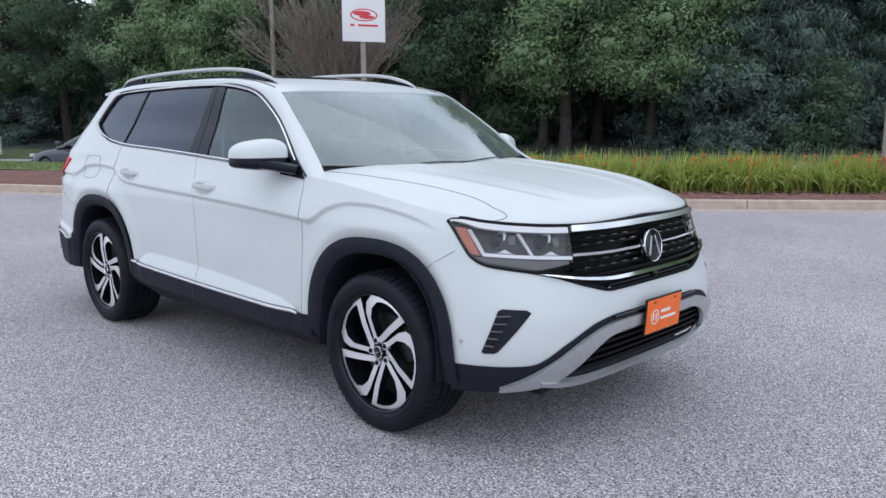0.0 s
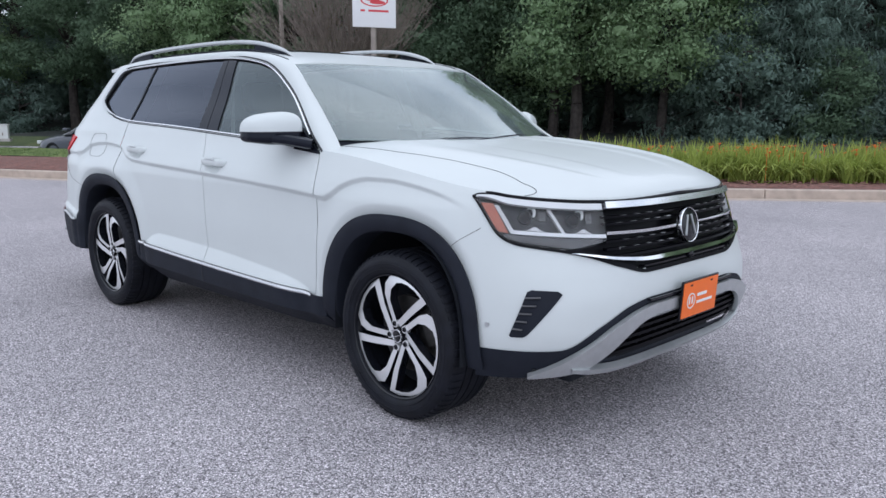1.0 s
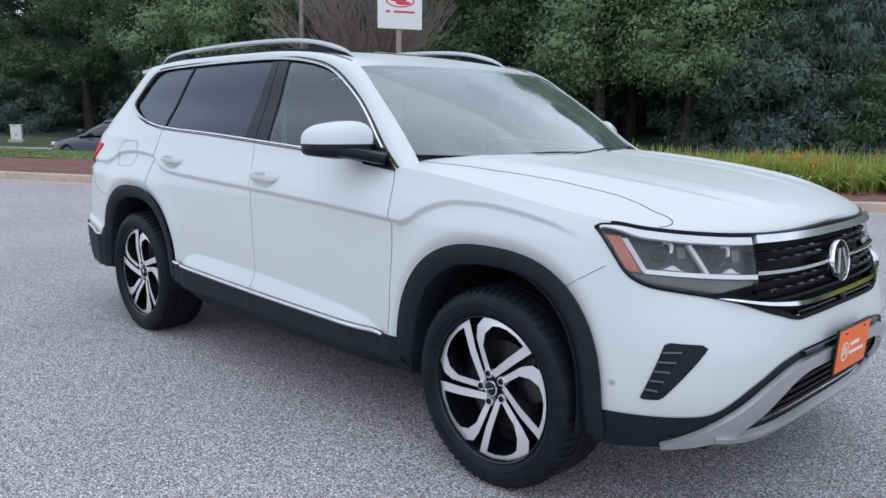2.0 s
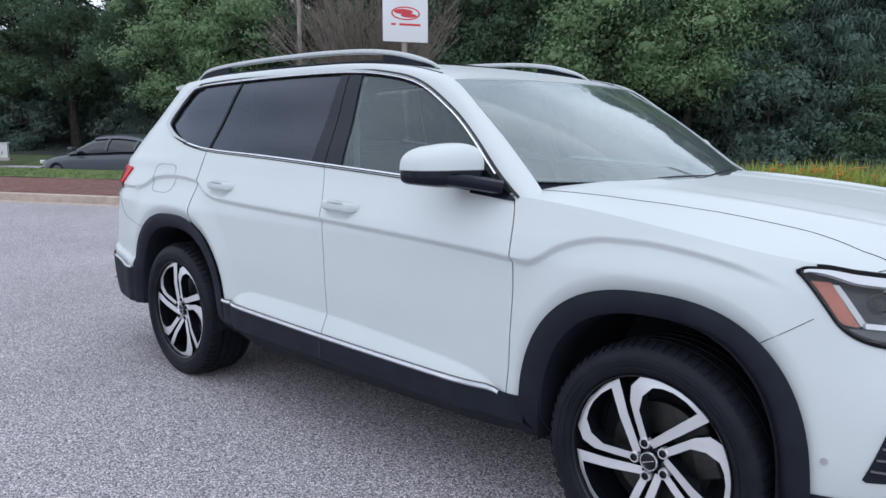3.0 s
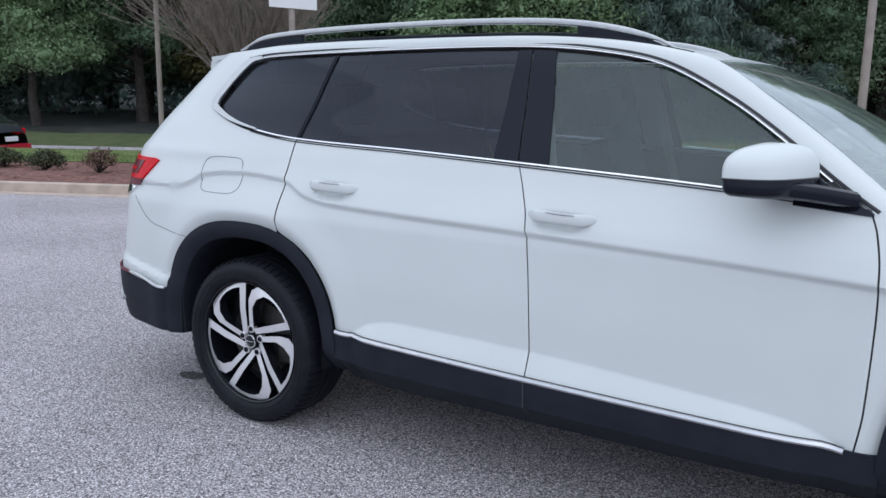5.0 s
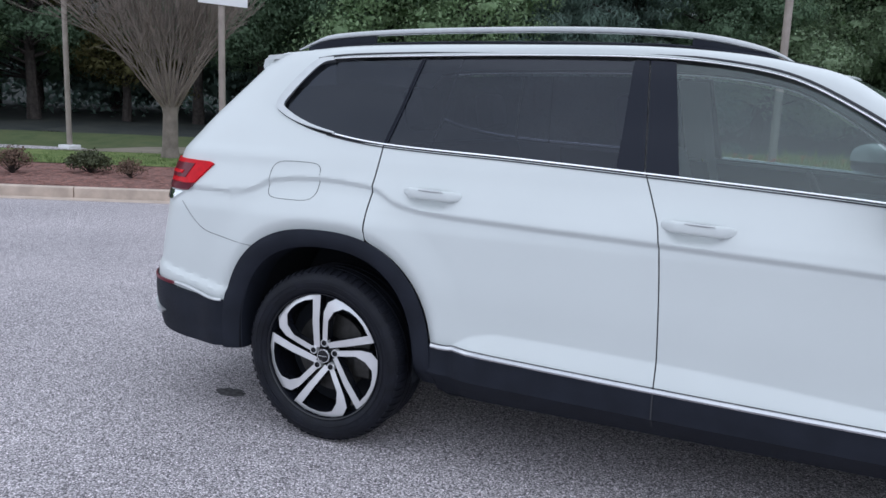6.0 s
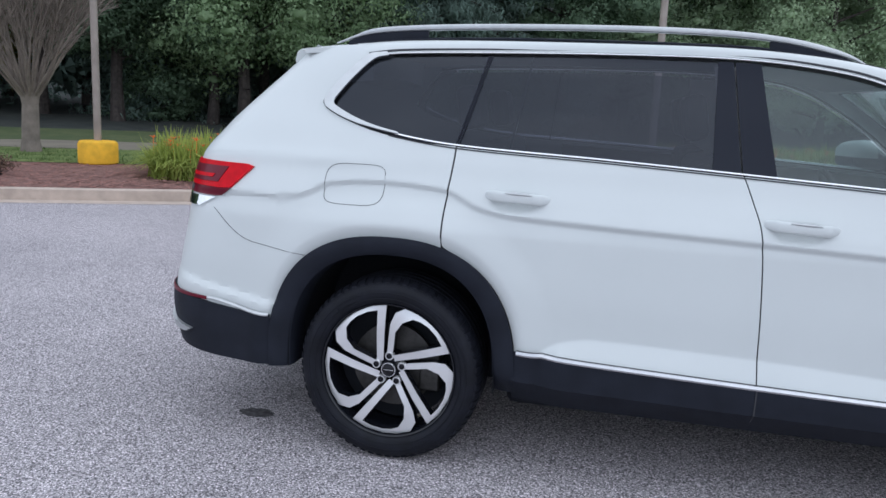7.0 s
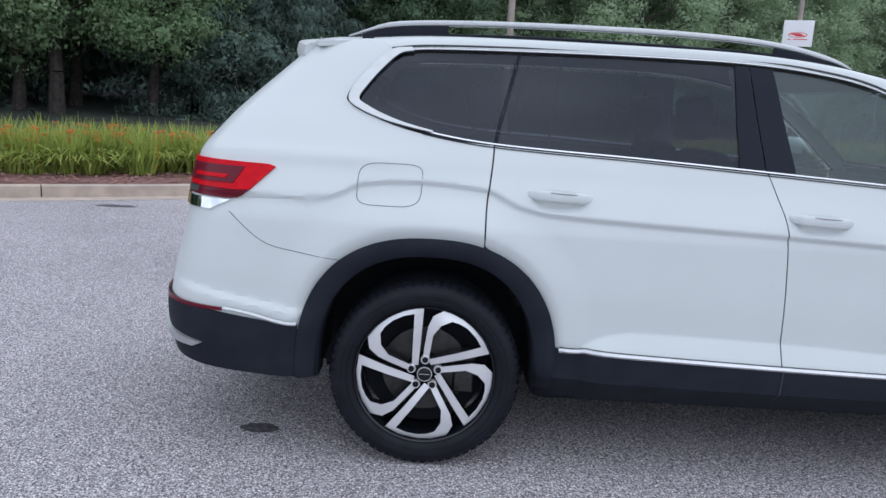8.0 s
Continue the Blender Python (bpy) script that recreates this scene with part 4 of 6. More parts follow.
# ---- tail details
for g in (1, -1):
    def rm(a, z, off=0.0, g=g):
        return rear(g * a, z, off)
    RT = line_of((16, 1.150), (33, 1.163), (43.6, 1.160), (44.6, 1.152))
    RB = line_of((16, 1.060), (34, 1.058), (41.0, 1.058), (42.6, 1.062))
    tail = sheet("tail_lamp", ruled(rm, RB, RT, 0.010), 30, 10, REDLENS, car, "red wrap-around tail lamp", thick=0.02)
    sheet("tail_inner", ruled(rm, lambda u: (29 + 11.0 * u, 1.076 + 0.002 * u), lambda u: (29 + 11.6 * u, 1.142), 0.0125), 10, 3, REDDARK, tail, thick=0.004)
    sheet("tail_strip", ruled(rm, lambda u: (32 + 6.5 * u, 1.094), lambda u: (32 + 6.8 * u, 1.108), 0.0150), 8, 2, REDLENS, tail, thick=0.003)
    RB2 = line_of((16, 1.028), (34, 1.024), (40.0, 1.022), (41.2, 1.026))
    sheet("tail_lower", ruled(rm, RB2, lambda u: RB(u) - np.array([0, 0.001]), 0.009), 30, 4, REDDARK, tail, "dark smoked lower lens", thick=0.02)
    sheet("reverse_lens", ruled(rm, lambda u: (29 + 5 * u, 1.032), lambda u: (29 + 5 * u, 1.054), 0.011), 8, 3, LAMPGREY, tail, thick=0.004)
    sheet("tail_chrome", ruled(rm, line_of((12, 0.985), (33, 0.975), (37.6, 0.975)), line_of((12, 1.020), (34, 1.016), (40.4, 1.016)), 0.010), 20, 4, CHROME, car, "chrome tail trim", thick=0.02)
    rb = sheet("rear_bumper_cladding", ruled(rm, lambda u: (50.3 * u, 0.350 + 0.10 * (1 - smooth(u / 0.9))), lambda u: (50.3 * u, 0.612 - 0.05 * smooth((u - 0.55) / 0.45)), 0.012), 50, 14, CLAD, car, "grained black rear bumper cladding", thick=0.012)
    sheet("rear_reflector", ruled(rm, lambda u: (20 + 20.5 * u, 0.598 - 0.006 * u), lambda u: (20 + 20.5 * u, 0.616 - 0.012 * u), 0.015), 20, 2, REDDARK, rb, "thin red reflector strip", thick=0.008)
    sweep("bumper_strip", [rm(40.7 + 9.4 * t / 20, 0.603 - 0.036 * smooth(t / 20), 0.016) for t in range(21)], [(-0.004, -0.006), (0.005, -0.006), (0.006, -0.001), (0.000, 0.006), (-0.004, 0.006)], SATIN, rb, "satin bumper strip")
    sheet("exhaust_trim", ruled(rm, lambda u: (12 + 24 * u, 0.440 - 0.005 * u), lambda u: (12 + 25.5 * u, 0.535 - 0.080 * u), 0.026), 12, 5, SATIN, rb, "silver exhaust trim", thick=0.03)
    # bumper joint
    sweep("bumper_gap", [rm(40.6 + (57.5 - 40.6) * (t / 14) ** 1.3, 0.975 - 0.085 * smooth(t / 7) - 0.075 * t / 14, 0.0004) for t in range(15)], oval(0.0011, 0.0011, 6), SEAM, car)

# fuel flap on the car's right
FL = []
for i in range(48):
    th = 2 * math.pi * i / 48
    c, sn = math.cos(th), math.sin(th)
    FL.append((-0.172 + 0.122 * math.copysign(abs(c) ** 0.45, c) + 0.012 * sn, 1.112 + 0.079 * math.copysign(abs(sn) ** 0.45, sn)))
sweep("fuel_flap_gap", [side(x, z, 0.0006) for x, z in FL], oval(0.0012, 0.0010, 6), SEAM, car, "round-cornered fuel flap joint", closed=True)

# roof rails
for s in (-1, 1):
    RL = path_of((-0.385, 0.568, 1.676), (-0.30, 0.573, 1.704), (-0.19, 0.579, 1.731), (0.05, 0.583, 1.748), (0.40, 0.586, 1.758), (0.85, 0.588, 1.761), (1.20, 0.587, 1.752), (1.42, 0.585, 1.731), (1.58, 0.581, 1.698), (1.67, 0.577, 1.670), (1.735, 0.573, 1.634))
    rail = sweep("roof_rail", [Vector((p[0], s * p[1], p[2])) for p in (RL(t / 60) for t in range(61))], lambda t: [(a * (0.3 + 0.7 * smooth(min(t, 1 - t) / 0.07)), b * (0.25 + 0.75 * smooth(min(t, 1 - t) / 0.10))) for a, b in oval(0.017, 0.0125, 12, 2.8)], SATIN, car, "satin silver roof rail")
    for x0, x1 in ((-0.33, 0.02), (1.36, 1.70)):
        def foot_fn(u, v, x0=x0, x1=x1, s=s):
            x = x0 + (x1 - x0) * u
            best = min((RL(t / 80) for t in range(81)), key=lambda p: abs(p[0] - x))
            zb = RZ(x) - (RZ(x) - RE(min(x, 1.89))) * (0.585 / 0.637) ** 2.6 - 0.006
            z = zb + (best[2] - 0.008 - zb) * v
            return (x, s * (best[1] + 0.010), z)
        sheet("rail_foot", foot_fn, 16, 3, CLAD, rail, "black rail foot", thick=0.02)
    sweep("rail_base", [Vector((x, s * 0.585, RZ(x) - (RZ(x) - RE(x)) * (0.585 / 0.637) ** 2.6 + 0.004)) for x in np.linspace(-0.3, 1.62, 40)], oval(0.02, 0.007, 8), CLAD, rail, "black rail base strip")

# mirrors
for s in (-1, 1):
    def mir(u, v, s=s, lo=0.0, hi=1.0, grow=0.0):
        """The housing: outlines in plan, stacked from below upward."""
        th = 2 * math.pi * u
        h = lo + (hi - lo) * v
        z = 1.176 + 0.178 * h
        k = (max(1 - ((h - 0.40) / 0.605) ** 3.6, 0.0) ** 0.40 if h < 0.998 else 0.0) if h > 0.40 else (max(1 - ((0.40 - h) / 0.43) ** 6.0, 0.0) ** 0.5 if h > 0.005 else 0.0)
        c, sn = math.cos(th), math.sin(th)
        cy = math.copysign(abs(c) ** 0.48, c)
        cx = math.copysign(abs(sn) ** 0.66, sn)
        ax = 0.105 if sn > 0 else 0.062
        y = 1.012 + (0.118 + grow) * k * cy - 0.010 * h
        x = 2.102 + (ax + grow) * k * cx * (1.0 - 0.18 * c) - 0.45 * (y - 1.017) + 0.010 * (1 - h)
        w = min(max((y - 0.912) / 0.22, 0.0), 1.0)
        z += 0.018 * w * (1 - h) - 0.030 * w * h
        return (x, s * y, z)
    mirror = sheet("wing_mirror", lambda u, v: mir(u, v, lo=0.41, hi=1.0), 40, 22, PAINT, car, "white painted mirror cap over black housing")
    sheet("mirror_housing", lambda u, v: mir(u, v, lo=0.0, hi=0.42, grow=-0.002), 40, 10, PILLAR, mirror, "black mirror housing")
    sheet("mirror_indicator", lambda u, v: mir(u, v, lo=0.405, hi=0.425, grow=0.0015), 40, 2, LAMPGREY, mirror, "thin grey indicator line")
    sweep("mirror_arm", [(2.325, s * 0.890, 1.190), (2.285, s * 0.925, 1.199), (2.235, s * 0.965, 1.209), (2.17, s * 1.01, 1.218)], lambda t: oval(0.064 - 0.02 * t, 0.027, 12, 3.2), PILLAR, mirror, "black mirror arm")
    sheet("mirror_base", lambda u, v, s=s: side(2.19 + 0.215 * u, (BELT(2.19 + 0.215 * u) - 0.012) * (1 - v) + v * (BELT(2.19 + 0.215 * u) + 0.10 - 0.105 * u), 0.008, s), 10, 6, PILLAR, mirror, "black mirror foot", thick=0.02)

# ---- wheels
def wheel_parts(parent, m, s):
    """One wheel; its face looks along -y in its own space."""
    rim = lathe("wheel", [(0.271, -0.012), (0.277, -0.016), (0.281, -0.010), (0.275, 0.004), (0.267, 0.02), (0.256, 0.06), (0.246, 0.17), (0.262, 0.20), (0.272, 0.21)], RIMBLACK, parent, "gloss black and machined alloy wheel", 72, m=m)
    tread = [(0.274, 0.004), (0.281, -0.014), (0.295, -0.024), (0.318, -0.0285), (0.336, -0.028), (0.340, -0.0265), (0.352, -0.020), (0.363, -0.008), (0.3705, 0.010), (0.3745, 0.030)]
    for k in range(4):
        y = 0.052 + 0.047 * k
        tread += [(0.3765, y), (0.3765, y + 0.001), (0.368, y + 0.002), (0.368, y + 0.008), (0.3768, y + 0.009)]
    tread += [(0.3745, 0.225), (0.363, 0.25), (0.336, 0.262), (0.290, 0.255), (0.270, 0.235)]
    lathe("tyre", tread, TYRE, rim, "black road tyre", 96)
    # shoulder blocks
    vs, fs = [], []
    for i in range(64):
        a0, a1 = 2 * math.pi * i / 64, 2 * math.pi * (i + 0.56) / 64
        b = len(vs)
        for a in (a0, a1):
            for r, d in ((0.3655, -0.0125), (0.3745, 0.006), (0.3790, 0.030), (0.3785, 0.050), (0.366, 0.050), (0.355, -0.0125)):
                vs.append((r * math.cos(a + 0.01 * (d > 0.02)), d, r * math.sin(a + 0.01 * (d > 0.02))))
        fs += [(b + q, b + (q + 1) % 6, b + 6 + (q + 1) % 6, b + 6 + q) for q in range(6)] + [tuple(range(b, b + 6)), tuple(range(b + 11, b + 5, -1))]
    add("tread", mesh_of("tread", vs, fs, TYRE), rim)
    lathe("sidewall_rib", [(0.300, -0.0275), (0.302, -0.0295), (0.304, -0.0285)], TYRE, rim, "", 72)
    R = 0.274
    outer = [(0.19, 43), (0.48, 31.5), (0.71, 28.8), (0.878, 24.6), (0.985, 16), (0.985, 3.3), (0.985, -8.7), (0.985, -25), (0.980, -38.7), (0.57, -34.6), (0.15, -3)]
    inner = [(0.22, 17.5), (0.404, 19.8), (0.594, 21), (0.765, 14.8), (0.880, 6.4), (0.905, -1), (0.918, -9.4), (0.918, -20), (0.910, -30.2), (0.56, -22.4), (0.22, 17)]
    V, F, M = [], [], []
    for dep in (0, 1, 2):
        for loop in (outer, inner):
            for r, a in loop:
                y = -0.008 + 0.034 * (1 - min(r / 0.8, 1)) ** 1.5 + 0.055 * max(r - 0.80, 0) + (0.0025 if loop is outer and 0.3 < r < 0.9 else 0.0)
                rr = r * R
                if dep == 2:
                    y += 0.045
                    rr += -0.006 if loop is outer else 0.0
                if dep == 1:
                    y += 0.004
                V.append((rr * math.cos(radians(a)), y, rr * math.sin(radians(a))))
    k = len(outer)
    for q in range(k - 1):
        F.append((q, q + 1, k + q + 1, k + q))
        M.append(0)
    for d in (0, 1):
        b0, b1 = d * 2 * k, (d + 1) * 2 * k
        for q in range(k - 1):
            F += [(b0 + q, b1 + q, b1 + q + 1, b0 + q + 1), (b0 + k + q, b0 + k + q + 1, b1 + k + q + 1, b1 + k + q)]
            M += [1, 1]
    me = mesh_of("spoke", V, F, ALU, 20, [ALU, RIMBLACK], M)
    for i in range(5):
        add("spoke", me, rim, "machined alloy double spoke", pose(0, 0, 0, 0, -(132 - 72 * i), 0))
    lathe("hub", [(0.0005, 0.020), (0.034, 0.020), (0.040, 0.027), (0.046, 0.030), (0.054, 0.04), (0.056, 0.07)], RIMBLACK, rim, "", 40)
    lathe("hub_cap", [(0.0005, 0.002), (0.026, 0.003), (0.0315, 0.007), (0.0315, 0.014)], GLOSSBLACK, rim, "round hub cap with silver ring", 32)
    lathe("hub_ring", [(0.0255, 0.003), (0.0265, 0.0005), (0.0295, 0.0005), (0.0305, 0.004)], CHROME, rim, "", 32)
    sweep("hub_bar", [(-0.020, 0.001, 0.0), (0.020, 0.001, 0.0)], oval(0.0018, 0.0022, 6), CHROME, rim, up=(0, 1, 0))
    for i in range(5):
        a = radians(90 - 72 * i)
        lathe("wheel_bolt", [(0.0005, 0.008), (0.007, 0.008), (0.0075, 0.004), (0.0105, 0.004), (0.0115, 0.010), (0.0115, 0.030)], RIMBLACK, rim, "", 12, m=Matrix.Translation((0.056 * math.cos(a), 0, 0.056 * math.sin(a))))
        lathe("bolt_boss", [(0.0118, 0.012), (0.0128, 0.0075), (0.0165, 0.0075), (0.0185, 0.012), (0.019, 0.03)], ALU, rim, "", 20, m=Matrix.Translation((0.056 * math.cos(a), 0, 0.056 * math.sin(a))))
    lathe("sidewall_rib", [(0.325, -0.0280), (0.3265, -0.0300), (0.3285, -0.0285)], TYRE, rim, "", 72)
    for a0, a1 in ((20, 34), (37, 52), (112, 128), (131, 139), (200, 214), (217, 232), (292, 308), (311, 319)):
        n = int((a1 - a0) / 2)
        sweep("sidewall_mark", [(0.314 * math.cos(radians(a0 + (a1 - a0) * q / n)), -0.0285, 0.314 * math.sin(radians(a0 + (a1 - a0) * q / n))) for q in range(n + 1)], [(-0.005, -0.002), (0.005, -0.002), (0.005, 0.0015), (-0.005, 0.0015)], TYRE, rim, up=(0, -1, 0))
    lathe("brake_disc", [(0.07, 0.085), (0.07, 0.078), (0.172, 0.078), (0.172, 0.10), (0.07, 0.10)], IRON, rim, "grey brake disc", 48)
    bm = bmesh.new()
    box(bm, 0.115, 0.20, 0.055, 0.13, -0.09, 0.09, 0.015)
    part("brake_caliper", bm, IRON, rim)
    lathe("wheel_back", [(0.0005, 0.135), (0.245, 0.135)], DARK, rim, "", 32)
    return rim


wheel_parts(car, pose(0, -0.952, WHEEL_Z, 0, 0, 0), -1)
wheel_parts(car, pose(AX, -0.952, WHEEL_Z, 0, -22, 0), -1)
wheel_parts(car, pose(0, 0.952, WHEEL_Z, 0, 0, 180), 1)
wheel_parts(car, pose(AX, 0.952, WHEEL_Z, 0, 0, 180), 1)

# ---- cabin
def seat(name, x, y, w, label, mtl):
    st = bmesh.new()
    box(st, x - 0.26, x + 0.26, y - w / 2, y + w / 2, 0.58, 0.74, 0.05)
    b = part(name, st, mtl, car, label)
    bk = bmesh.new()
    box(bk, -0.07, 0.07, -w / 2, w / 2, 0, 0.62, 0.06)
    o = part("seat_back", bk, mtl, b)
    o.matrix_basis = pose(x - 0.24, y, 0.68, 0, -14, 0)
    for dy in ((0,) if w < 0.7 else (-w / 3, w / 3)):
        hd = bmesh.new()
        box(hd, -0.05, 0.05, -0.13, 0.13, 0.0, 0.19, 0.045)
        o = part("head_rest", hd, mtl, b)
        o.matrix_basis = pose(x - 0.41, y + dy, 1.335, 0, -10, 0)


seat("front_seat", 1.55, -0.40, 0.52, "dark upholstered front seat", LEATHER)
seat("front_seat", 1.55, 0.40, 0.52, "dark upholstered front seat", LEATHER)
seat("rear_bench", 0.62, 0.0, 1.30, "dark upholstered rear bench", LEATHER)
bm = bmesh.new()
box(bm, 1.98, 2.42, -0.78, 0.78, 0.80, 1.10, 0.07)
part("dashboard", bm, DASH, car, "dark plastic dashboard")
lathe("steering_wheel", [(0.165 + 0.016 * math.cos(t), 0.016 * math.sin(t)) for t in [2 * math.pi * i / 12 for i in range(13)]], LEATHER, car, "black steering wheel", 36, m=pose(1.90, 0.40, 1.05, 0, 0, 90) @ pose(0, 0, 0, -28, 0, 0))
bm = bmesh.new()
box(bm, 0.5, 2.45, -0.80, 0.80, 0.50, 0.56, 0.01)
part("cabin_floor", bm, DASH, car)
sheet("headliner", lambda u, v: tuple(Vector(roof_fn(0.02 + 0.95 * u, 0.03 + 0.94 * v)) - Vector((0, 0, 0.035))), 20, 14, TRIMGREY, car, "light grey headliner")
for s in (-1, 1):
    sheet("door_trim", lambda u, v, s=s: (0.50 + 1.85 * u, s * (0.80 + 0.03 * v), 0.56 + (BELT(0.5 + 1.85 * u) - 0.02 - 0.56) * v), 20, 6, DASH, car)
    sheet("pillar_inner", lambda u, v, s=s: side(1.21 + 0.15 * u - 0.05 * v, 1.24 + 0.41 * v, -0.045, s), 4, 8, TRIMGREY, car)
    sweep("seat_belt", [(1.30, s * 0.72, 1.50), (1.33, s * 0.74, 1.30), (1.38, s * 0.78, 1.05)], [(-0.022, -0.001), (0.022, -0.001), (0.022, 0.001), (-0.022, 0.001)], TRIMGREY, car, up=(0, 1, 0))

# the cabin tucks in a little on the driver's side
for ob in car.children_recursive:
    if ob.type == 'MESH' and ob.matrix_basis == Matrix.Identity(4):
        for p in ob.data.vertices:
            if p.co.y > 0 and p.co.z > 1.12:
                p.co.y -= 0.05 * smooth(p.co.y / 0.6) * smooth((p.co.z - 1.12) / 0.12)

# ---------------------------------------------------------------- ground, island and woods
def asphalt_material():
    m = mat("worn_asphalt", (0.2, 0.2, 0.2), 0.9)
    n, l = m.node_tree.nodes, m.node_tree.links
    b = n["Principled BSDF"]
    tc = n.new("ShaderNodeTexCoord")
    v = n.new("ShaderNodeTexVoronoi")
    v.inputs["Scale"].default_value = 170
    l.new(tc.outputs["Object"], v.inputs["Vector"])
    stone = n.new("ShaderNodeValToRGB")
    e = stone.color_ramp.elements
    e[0].position, e[0].color = 0.0, (0.115, 0.107, 0.114, 1)
    e[1].position, e[1].color = 1.0, (0.90, 0.85, 0.87, 1)
    e.new(0.45).color = (0.425, 0.398, 0.410, 1)
    e.new(0.8).color = (0.585, 0.548, 0.562, 1)
    sp = n.new("ShaderNodeSeparateColor")
    l.new(v.outputs["Color"], sp.inputs["Color"])
    fine = n.new("ShaderNodeTexNoise")
    fine.inputs["Scale"].default_value, fine.inputs["Detail"].default_value = 80, 5
    l.new(tc.outputs["Object"], fine.inputs["Vector"])
    lump = n.new("ShaderNodeMath")
    lump.operation = "MULTIPLY_ADD"
    lump.inputs[1].default_value, lump.inputs[2].default_value = 1.2, -0.60
    l.new(fine.outputs["Fac"], lump.inputs[0])
    tone = n.new("ShaderNodeMath")
    tone.operation = "ADD"
    l.new(sp.outputs[0], tone.inputs[0])
    l.new(lump.outputs[0], tone.inputs[1])
    l.new(tone.outputs[0], stone.inputs["Fac"])
    big = n.new("ShaderNodeTexNoise")
    big.inputs["Scale"].default_value = 0.55
    big.inputs["Detail"].default_value = 7
    l.new(tc.outputs["Object"], big.inputs["Vector"])
    br = n.new("ShaderNodeValToRGB")
    br.color_ramp.elements[0].position, br.color_ramp.elements[0].color = 0.30, (1.02, 1.01, 1.035, 1)
    br.color_ramp.elements[1].position, br.color_ramp.elements[1].color = 0.70, (1.30, 1.28, 1.30, 1)
    l.new(big.outputs["Fac"], br.inputs["Fac"])
    mx = n.new("ShaderNodeMix")
    mx.data_type, mx.blend_type = "RGBA", "MULTIPLY"
    mx.inputs["Factor"].default_value = 1.0
    l.new(stone.outputs["Color"], mx.inputs[6])
    l.new(br.outputs["Color"], mx.inputs[7])
    # binder between the stones
    ed = n.new("ShaderNodeMapRange")
    ed.inputs[1].default_value, ed.inputs[2].default_value = 0.35, 0.75
    ed.inputs[3].default_value, ed.inputs[4].default_value = 1.08, 0.42
    l.new(v.outputs["Distance"], ed.inputs[0])
    mx2 = n.new("ShaderNodeMix")
    mx2.data_type, mx2.blend_type = "RGBA", "MULTIPLY"
    mx2.inputs["Factor"].default_value = 1.0
    l.new(mx.outputs[2], mx2.inputs[6])
    l.new(ed.outputs[0], mx2.inputs[7])
    l.new(mx2.outputs[2], b.inputs["Base Color"])
    bp = n.new("ShaderNodeBump")
    bp.inputs["Strength"].default_value, bp.inputs["Distance"].default_value = 0.8, 0.006
    inv = n.new("ShaderNodeMath")
    inv.operation = "MULTIPLY"
    inv.inputs[1].default_value = -1.0
    l.new(v.outputs["Distance"], inv.inputs[0])
    l.new(inv.outputs[0], bp.inputs["Height"])
    l.new(bp.outputs["Normal"], b.inputs["Normal"])
    return m


ASPHALT = asphalt_material()
CONCRETE = mat("kerb_concrete", (0.47, 0.385, 0.325), 0.85, vary=0.14, scale=5, bump=0.3, bump_scale=120, rand=0.06)
MULCH = mat("bark_mulch", (0.135, 0.066, 0.056), 0.95, color2=(0.25, 0.135, 0.115), scale=28, bump=0.9, bump_scale=45)
CHIP = mat("mulch_chip", (0.20, 0.098, 0.080), 0.9, rand=0.5)
LAWN = mat("lawn", (0.105, 0.155, 0.040), 0.95, color2=(0.165, 0.205, 0.066), scale=3.2, bump=0.7, bump_scale=60)
GRASSBLADE = mat("grass_blade", (0.10, 0.155, 0.042), 0.8, rand=0.35)
# the lawn's green darkened: the woods' shade is put into the colour
FARLAWN = mat("lawn_painted_shade", (0.062, 0.088, 0.034), 0.95, color2=(0.095, 0.112, 0.046), scale=2.2, bump=0.7, bump_scale=60)
# dark bluish tone: the wood's deep shade is put into the colour
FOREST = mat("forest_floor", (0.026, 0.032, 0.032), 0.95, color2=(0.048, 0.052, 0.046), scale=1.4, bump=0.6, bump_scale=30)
DRIVE = mat("drive_asphalt", (0.21, 0.185, 0.145), 0.9, vary=0.12, scale=1.5, bump=0.2, bump_scale=80)
PATHCON = mat("path_concrete", (0.36, 0.34, 0.31), 0.9, vary=0.1, scale=2.5, bump=0.2, bump_scale=80)
BARK = mat("brown_bark", (0.050, 0.041, 0.037), 0.9, vary=0.35, scale=9, bump=0.8, bump_scale=40)
TWIG = mat("bare_twig", (0.200, 0.168, 0.145), 0.9, vary=0.2, scale=6, rand=0.2)


def leaf_mat(name, color, rand=0.25, thin=0.50):
    """Leaf colour that also lets light through the blade."""
    m = mat(name, color, 0.75, spec=0.25, rand=rand)
    n, l = m.node_tree.nodes, m.node_tree.links
    b = n["Principled BSDF"]
    t = n.new("ShaderNodeBsdfTranslucent")
    l.new(b.inputs["Base Color"].links[0].from_socket, t.inputs["Color"])
    mx = n.new("ShaderNodeMixShader")
    mx.inputs[0].default_value = thin
    l.new(b.outputs[0], mx.inputs[1])
    l.new(t.outputs[0], mx.inputs[2])
    l.new(mx.outputs[0], n["Material Output"].inputs["Surface"])
    return m


